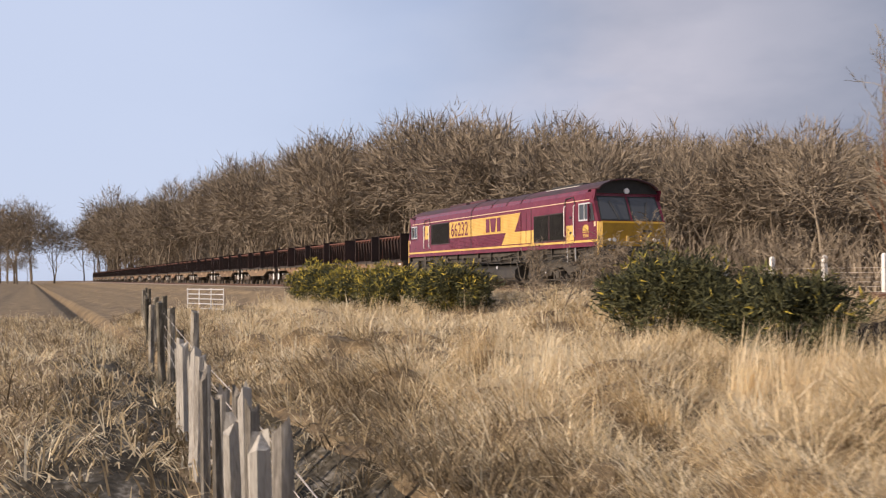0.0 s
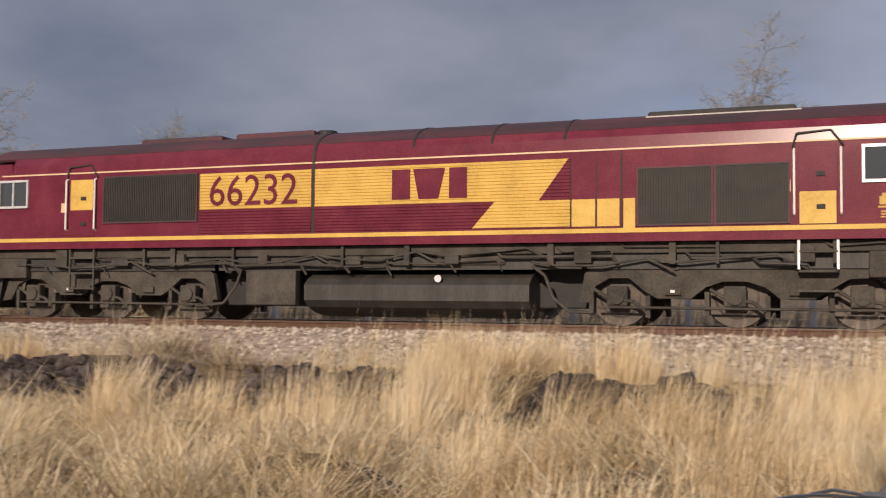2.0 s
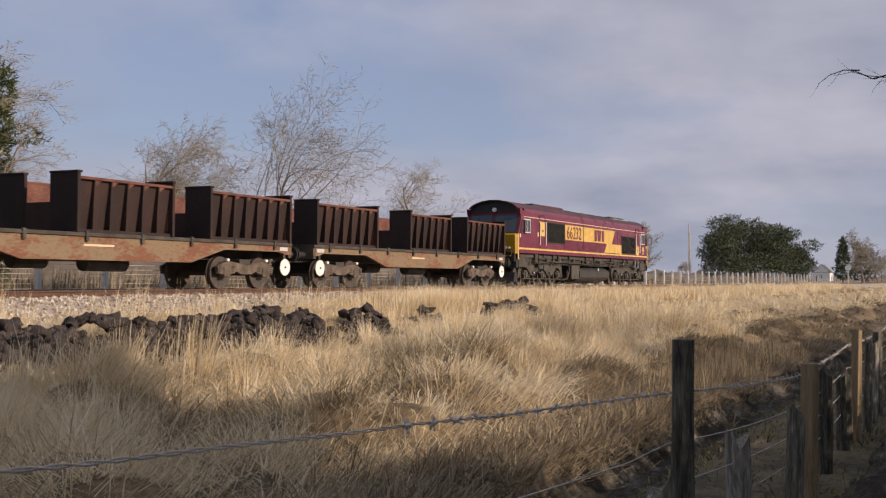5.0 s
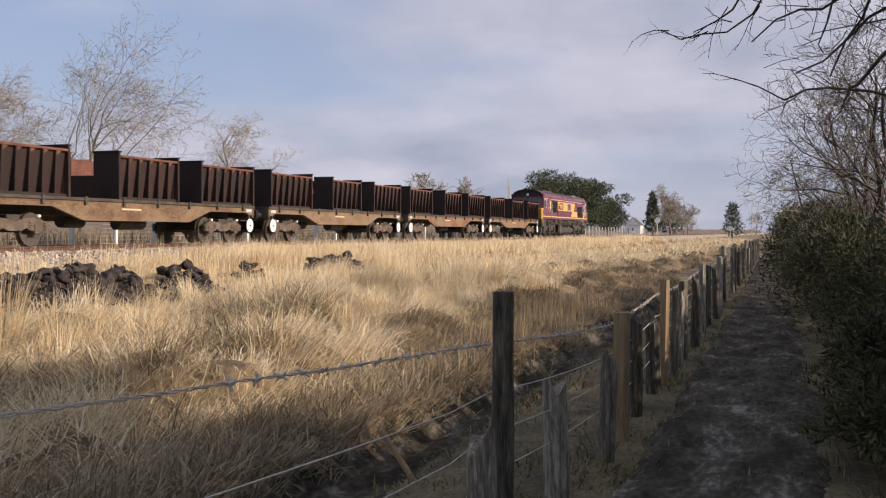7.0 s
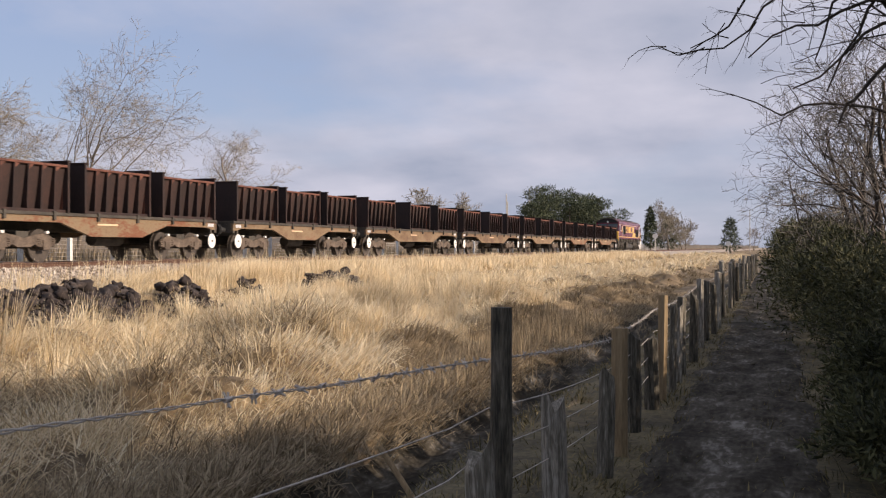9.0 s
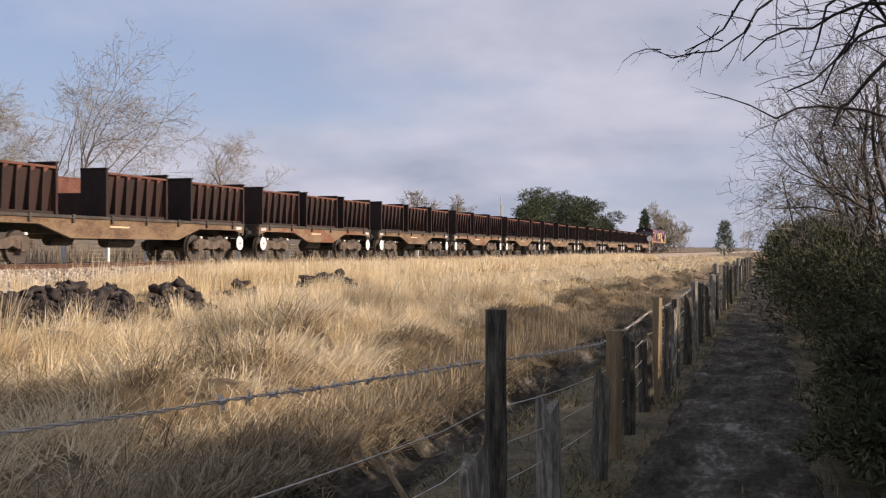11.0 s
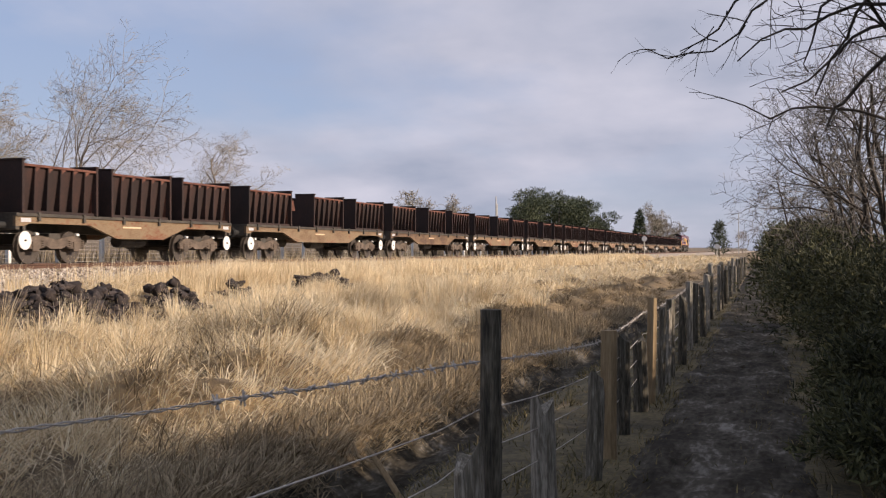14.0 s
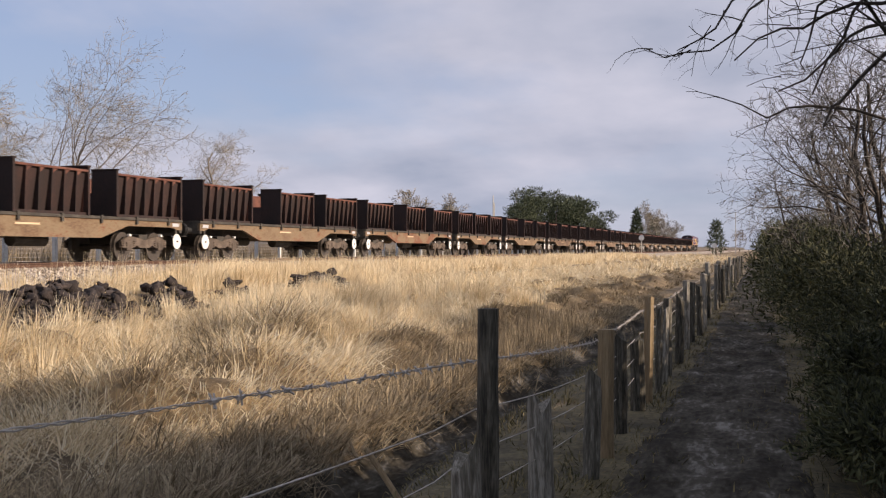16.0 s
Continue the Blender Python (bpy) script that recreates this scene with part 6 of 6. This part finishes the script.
def build_fence():
    f = thing("stock_fence", "old timber post and barbed wire fence beside the path", "fence")
    rr = random.Random(9)

    def post(x, y, top, w, mat, tilt=0.0, tip=0):
        bm = B()
        rings = []
        z0 = height(x, y) - 0.3
        for k in range(6):
            z = z0 + (top - z0) * k / 5
            g = w / 2 * (1 - 0.10 * k / 5)
            ring = []
            for j in range(8):
                a = 2 * math.pi * (j + 0.5) / 8
                q = g * 1.08 * (1 + 0.14 * noise.noise((x * 3 + j * 2.1, y, k * 0.8)))
                ring.append((math.cos(a) * q, math.sin(a) * q, z + (tip * rr.uniform(-1, 1) if k == 5 else 0)))
            rings.append(ring)
        loft(bm, rings)
        o = part("post", bm, mat, f)
        o.matrix_basis = Matrix.Translation((x, y, 0)) @ pose(0, 0, 0, tilt * 0.4, tilt, 0)
        return o

    # main posts by the camera
    for x, top, w, mat, tilt in ((-0.05, 1.375, 0.15, OLDWOOD, 0), (4.62, 1.34, 0.098, OLDWOOD, 0.3), (8.15, 1.0, 0.125, NEWWOOD, 0.5), (11.1, 1.12, 0.10, NEWWOOD, 2), (13.6, 1.0, 0.11, OLDWOOD, 0), (17.2, 1.12, 0.11, OLDWOOD, -1)):
        post(x, fence_y(x), top, w, mat, tilt)
    # older split stakes along the same line
    for x, top, w in ((4.28, 0.77, 0.13), (5.98, 0.76, 0.14), (7.35, 0.71, 0.12), (9.2, 0.83, 0.13), (10.5, 0.76, 0.14), (11.9, 0.95, 0.08), (12.7, 0.9, 0.1), (14.9, 0.95, 0.12), (15.8, 0.92, 0.1), (18.6, 1.0, 0.12)):
        post(x, fence_y(x) + rr.uniform(-0.05, 0.08), top, w, OLDWOOD, rr.uniform(-3, 3), 0.085)
    x = 20.0
    while x < 75:
        post(x, fence_y(x) + rr.uniform(-0.08, 0.08), rr.uniform(0.95, 1.3), rr.uniform(0.09, 0.14), OLDWOOD, rr.uniform(-4, 4), 0.03)
        x += rr.uniform(1.0, 2.0)
    # close-set leaning pales on the other side
    for x, top in ((-5.6, 0.82), (-6.15, 0.95)):
        post(x, fence_y(x), top, 0.08, PALEWOOD, rr.uniform(-3, 6), 0.06)
    x = -6.7
    while x > -20:
        post(x, fence_y(x) + rr.uniform(-0.06, 0.06), rr.uniform(0.72, 1.05), rr.uniform(0.055, 0.10), PALEWOOD, rr.uniform(-4, 9), 0.06)
        x -= rr.uniform(0.30, 0.7)
    while x > -62:
        post(x, fence_y(x) + rr.uniform(-0.2, 0.2), rr.uniform(0.9, 1.3), rr.uniform(0.10, 0.15), OLDWOOD, rr.uniform(-9, 9), 0.03)
        x -= rr.uniform(1.6, 3.5)
    # wires
    spans = [-60, -40, -20, -14, -9, -5.6, -1.5, -0.05, 4.62, 7.95, 11.0, 13.6, 17.2, 24, 34, 50, 75]
    tops = [1.0, 1.0, 0.9, 0.9, 0.86, 0.80, 1.02, 1.40, 1.11, 0.92, 0.98, 0.95, 1.0, 1.0, 1.0, 1.0, 1.0]
    for drop, rad in ((0.0, 0.0045), (0.24, 0.003), (0.44, 0.003), (0.64, 0.003)):
        pts = []
        for (xa, za), (xb, zb) in zip(zip(spans, tops), zip(spans[1:], tops[1:])):
            for k in range(8):
                u = k / 8
                sag = (0.012 if drop == 0 else 0.025) * 4 * u * (1 - u)
                xx = xa + (xb - xa) * u
                pts.append((xx, fence_y(xx) + 0.06, za + (zb - za) * u - sag - drop * (0.9 if za < 1.2 else 1.0)))
        if drop:
            part("wire", tube(B(), pts, rad, 5), WIRE, f)
        else:
            # two strands twisted together
            P = np.array(pts)
            for turn in (0.0, math.pi):
                rings = []
                for xx in list(np.arange(-60, -2, 1.0)) + list(np.arange(-2, 9, 0.022)) + list(np.arange(9, 75, 1.0)):
                    a = turn + xx * 2 * math.pi / 0.13
                    c = (xx, fence_y(xx) + 0.06 + 0.0032 * math.cos(a), float(np.interp(xx, P[:, 0], P[:, 2])) + 0.0032 * math.sin(a) + 0.006 * noise.noise((xx * 1.9, 2, 0)))
                    rings.append([(c[0], c[1] + 0.0021 * math.cos(k * 1.257), c[2] + 0.0021 * math.sin(k * 1.257)) for k in range(5)])
                part("wire", loft(B(), rings), WIRE, f)
            for i in range(110):
                xx = 0.3 + 17 * (i / 110) ** 1.15 if i > 16 else -6 + i * 0.4
                zz = float(np.interp(xx, P[:, 0], P[:, 2]))
                yy = fence_y(xx) + 0.06
                bm = B()
                for k in range(2):
                    d = Vector((rr.uniform(-0.4, 0.4), rr.uniform(-1, 1), rr.uniform(-1, 1))).normalized() * 0.021
                    cyl(bm, Vector((xx + k * 0.006, yy, zz)) - d, Vector((xx + k * 0.006, yy, zz)) + d, 0.003, n=4)
                cyl(bm, (xx - 0.012, yy, zz), (xx + 0.016, yy, zz), 0.007, n=6)
                part("barb", bm, WIRE, f)
    # sheep netting between the far pales
    for k in range(5):
        part("wire", tube(B(), [(xx, fence_y(xx) + 0.05, 0.2 + 0.15 * k) for xx in np.arange(-20, -5, 1.0)], 0.003, 4), WIRE, f)
    # broken stick in the ditch
    s = thing("broken_stick", "pale broken branch lying in the ditch bank", "stick", "", pose(7.2, 2.5, -0.12))
    part("shaft", tube(B(), [(0, 0, -0.05), (0.04, 0.14, 0.12), (0.06, 0.28, 0.30)], 0.022, 7), NEWWOOD, s)
    part("fork", tube(B(), [(0.05, 0.2, 0.20), (0.06, 0.36, 0.24), (0.1, 0.42, 0.34)], 0.011, 6), NEWWOOD, s)
    # metal field gate
    g = thing("field_gate", "grey tubular metal field gate beyond the fence", "gate", "", pose(-58.0, 8.2, height(-58, 8.2), 0, 0, 18))
    for k in range(5):
        part("bar", tube(B(), [(-1.8, 0, 0.25 + 0.22 * k), (1.8, 0, 0.25 + 0.22 * k)], 0.025, 6), ALLOY, g)
    for xx in (-1.8, -0.6, 0.6, 1.8):
        part("upright", tube(B(), [(xx, 0, 0.0), (xx, 0, 1.18)], 0.028, 6), ALLOY, g)


build_fence()


def build_hedge():
    rng = np.random.default_rng(77)
    # dark bushes along the far edge of the path
    # the tall pair at x 2.8 and 5.7 is unseen, added to darken the path
    for x, y, rx, ry, rz in ((8.2, -0.85, 1.2, 0.6, 0.26), (10.2, -1.05, 1.2, 0.75, 0.45), (2.8, -2.7, 1.7, 1.0, 1.6), (5.7, -2.8, 1.6, 1.0, 1.7), (8.7, -2.7, 1.3, 1.1, 0.8), (11.6, -1.75, 1.4, 1.1, 0.74), (14.2, -1.45, 1.8, 1.2, 0.82), (18.0, -1.25, 2.3, 1.45, 0.9), (23.0, -1.1, 2.7, 1.5, 1.0), (29.0, -1.0, 3.3, 1.6, 1.1), (37.0, -1.6, 4.0, 2.0, 1.3), (47, -1.5, 5, 2.2, 1.5), (60, -1.4, 6, 2.4, 1.6), (80, -1.2, 9, 2.6, 1.8), (110, -1.0, 14, 3.0, 2.2)):
        g = thing("gorse_bush", "dark green gorse bush shading the muddy path", "bush", "bushes along the path", pose(x, y, 0.1))
        part("stem", cyl(B(), (0, 0, -0.2), (0.05, 0, rz), 0.08, 0.03, 7), BARK, g)
        k = (14000 if 7 < x < 16 else 9000) if x < 26 else 4000
        size = (0.045 if 7 < x < 16 else 0.06) if x < 26 else 0.12
        bits = [leafage(rng, k, (0, 0, rz * 0.85), (rx, ry, rz), size)]
        for _ in range(6):
            bits.append(leafage(rng, k // 6, (rng.uniform(-0.7, 0.7) * rx, rng.uniform(-0.5, 0.5) * ry, rz * rng.uniform(1.0, 1.6)), (rx * 0.3, ry * 0.35, rz * 0.4), size))
        v, t = merge(bits)
        fast_mesh("foliage", v, t, GORSE, g)
    # taller bushes behind them, out of view, added to shade path and bank
    for x, y, rx, ry, rz in ((0.3, -4.6, 1.8, 1.0, 1.9), (3.2, -4.5, 1.8, 1.0, 2.0), (6.3, -4.4, 1.8, 1.0, 1.9), (9.5, -3.9, 1.7, 0.9, 1.5), (12.4, -4.0, 1.8, 0.9, 1.6), (15.6, -3.9, 1.9, 0.9, 1.5), (19.0, -4.0, 2.0, 0.9, 1.6), (23.0, -4.0, 2.2, 0.9, 1.5)):
        g = thing("gorse_bush", "tall dark green gorse, out of view, added to cast shade", "bush", "bushes along the path", pose(x, y, 0.1))
        part("stem", cyl(B(), (0, 0, -0.2), (0.05, 0, rz), 0.08, 0.03, 7), BARK, g)
        v, t = leafage(rng, 4200, (0, 0, rz * 0.85), (rx, ry, rz), 0.16, 0.0, 0.3)
        fast_mesh("foliage", v, t, GORSE, g)
    # hawthorns over the bushes
    for x, y, h, seed, sp in ((21.5, -2.0, 5.0, 91, 0.62), (19.5, -2.2, 4.7, 92, 0.62), (25.5, -1.8, 5.4, 93, 0.62), (23.0, -2.6, 5.6, 98, 0.6), (28.5, -1.8, 5.2, 94, 0.6), (32, -2.2, 4.4, 95, 0.6), (42, -2.0, 4.4, 96, 0.6)):
        geo = tree_geometry(seed, h, sp, (0, 0.08), 4, (12, 8, 6, 3), 0.018, -0.15, 0.10, 0.007 if x < 30 else 0.011, 0.2)
        make_tree("hawthorn", "tangled dark bare hawthorn over the path", pose(x, y, height(x, y)), geo, DARKTWIG, LICHEN, "hawthorns along the path")
    # tall tree beside the camera whose boughs hang over the path
    geo = tree_geometry(97, 5.8, 0.62, (0.02, 0.12), 4, (12, 8, 5, 3), 0.02, 0.0, 0.28, 0.006, 0.1)
    t = make_tree("overhanging_tree", "dark bare tree with boughs hanging over the path", pose(8.6, -3.1, height(8.6, -3.1)), geo, DARKTWIG, DARKTWIG)
    rr = random.Random(3)

    def bough(name, pts, r, parent):
        bm = B()
        n = len(pts)
        def sprig(q, d, ln, rad, level):
            for _ in range(3):
                d = (d + Vector((rr.gauss(0, 0.2), rr.gauss(0, 0.2), rr.gauss(0, 0.22)))).normalized()
                e = q + d * (ln / 3)
                cyl(bm, q, e, rad, rad * 0.75, 4)
                if level < 2:
                    for _ in range(1):
                        nd = (d * 0.7 + Vector((rr.uniform(-0.6, 0.6), rr.uniform(-0.5, 0.8), rr.uniform(-0.8, 0.5)))).normalized()
                        sprig(q.lerp(e, rr.random()), nd, ln * rr.uniform(0.3, 0.6), rad * 0.55, level + 1)
                q, rad = e, rad * 0.75
        for i in range(n - 1):
            a, b = Vector(pts[i]), Vector(pts[i + 1])
            m = a.lerp(b, 0.5) + Vector((rr.uniform(-0.04, 0.04), 0, rr.uniform(-0.06, 0.06)))
            r0, r1 = r * (1 - 0.9 * i / n), r * (1 - 0.9 * (i + 1) / n)
            cyl(bm, a, m, r0, (r0 + r1) / 2, 6), cyl(bm, m, b, (r0 + r1) / 2, r1, 6)
            for _ in range(2 if 0 < i < n - 2 else 1):
                d = ((b - a).normalized() * 0.7 + Vector((rr.uniform(-0.5, 0.5), rr.uniform(-0.4, 0.7), rr.uniform(-0.8, 0.5)))).normalized()
                sprig(a.lerp(b, rr.random()), d, rr.uniform(0.2, 0.5) * (1 - 0.6 * i / n), 0.0045, 0 if rr.random() < 0.35 else 1)
        return part(name, bm, DARKTWIG, parent)

    base = t.matrix_basis.inverted()

    def local(*ps):
        return [base @ Vector(p) for p in ps]
    bough("bough", local((8.5, -2.6, 3.9), (8.1, -1.4, 3.45), (7.96, -0.72, 3.28), (7.84, -0.34, 3.2), (7.76, -0.06, 3.11), (7.66, 0.25, 2.89)), 0.019, t)
    bough("bough", local((8.3, -2.2, 4.2), (7.6, -0.9, 3.9), (7.37, -0.17, 3.53), (7.3, 0.06, 3.21), (7.25, 0.23, 3.0), (7.15, 0.55, 2.87), (7.08, 0.79, 2.9)), 0.013, t)
    bough("bough", local((8.3, -2.0, 4.3), (7.6, -0.5, 3.8), (7.45, 0.26, 3.25), (7.38, 0.47, 2.99), (7.34, 0.61, 2.92)), 0.012, t)
    bough("bough", local((8.5, -2.5, 3.9), (8.3, -1.4, 3.4), (8.17, -0.74, 2.96), (8.09, -0.45, 2.63), (8.05, -0.34, 2.46)), 0.026, t)
    bough("bough", local((8.5, -2.5, 4.4), (8.2, -1.2, 3.9), (8.02, -0.59, 3.32), (7.99, -0.47, 3.07), (7.92, -0.26, 2.67)), 0.02, t)
    bough("bough", local((8.6, -2.7, 3.6), (8.5, -1.5, 3.4), (8.35, -0.65, 3.2), (8.28, -0.41, 3.0), (8.17, -0.04, 2.74)), 0.02, t)
    bough("bough", local((8.7, -2.7, 2.8), (8.6, -0.9, 2.52), (8.45, -0.27, 2.66), (8.35, 0.04, 2.57), (8.24, 0.4, 2.73)), 0.014, t)
    bough("bough", local((8.4, -2.5, 4.6), (7.9, -0.9, 3.7), (7.72, -0.29, 3.24), (7.69, -0.18, 2.86)), 0.016, t)
    # ivy-grown trees behind the path, out of view; back two added to block skylight
    for x, y, h, seed in ((1.9, -6.0, 8.8, 124), (3.4, -5.8, 9.4, 121), (5.5, -6.0, 9.4, 122), (7.5, -5.6, 7.8, 123), (4.4, -8.2, 9.8, 125), (6.6, -8.4, 9.6, 126)):
        geo = tree_geometry(seed, h, 0.5, (0, 0), 3, (12, 8, 5), 0.02, 0.0, 0.2, 0.012, 0.6)
        t = make_tree("ivy_tree", "tall ivy-grown tree behind the path", pose(x, y, height(x, y)), geo, BARK, TWIG, "ivy-grown trees")
        bits = []
        for k in range(9):
            f = k / 8
            bits.append(leafage(rng, 1900, (rng.normal(0, 0.6), rng.normal(0, 0.6), h * (0.12 + 0.76 * f)), (1.6 - 0.5 * f, 1.3, h * 0.09), 0.26, 0.0, 0.2))
        v, tr = merge(bits)
        fast_mesh("ivy", v, tr, IVY, t)


build_hedge()



def motions():
    """The train runs along the track; the locomotive's wheels turn."""
    run = [(0.0, -52.1), (0.5, -41.75), (1.0, -31.3), (1.5, -20.95), (2.0, -10.3), (2.4, -1.75), (3.0, 10.9), (3.5, 21.3), (4.0, 31.9), (5.0, 53.2), (7.5, 105.3), (8.0, 116.15), (8.5, 126.35), (9.0, 137.0), (11.5, 189.1), (12.0, 200.0), (12.5, 210.2), (13.0, 221.1), (13.5, 231.35), (14.0, 242.0), (14.5, 252.2), (15.0, 262.9), (15.5, 272.95), (16.0, 283.85)]
    walk(LOCO, [(t, pose(s + 1.49, TRACK_Y, RAIL_Z)) for t, s in run])
    for ob, off, z in TRAIN:
        walk(ob, [(t, pose(s + off, TRACK_Y, RAIL_Z + z)) for t, s in run])
    ts, ss = [r[0] for r in run], [r[1] for r in run]
    steps = [i / FPS for i in range(0, 16 * FPS + 1)]
    for w, x, r in WHEELSETS:
        walk(w, [(t, pose(x, 0, r, 0, math.degrees(float(np.interp(t, ts, ss)) / r) % 360)) for t in steps])


motions()
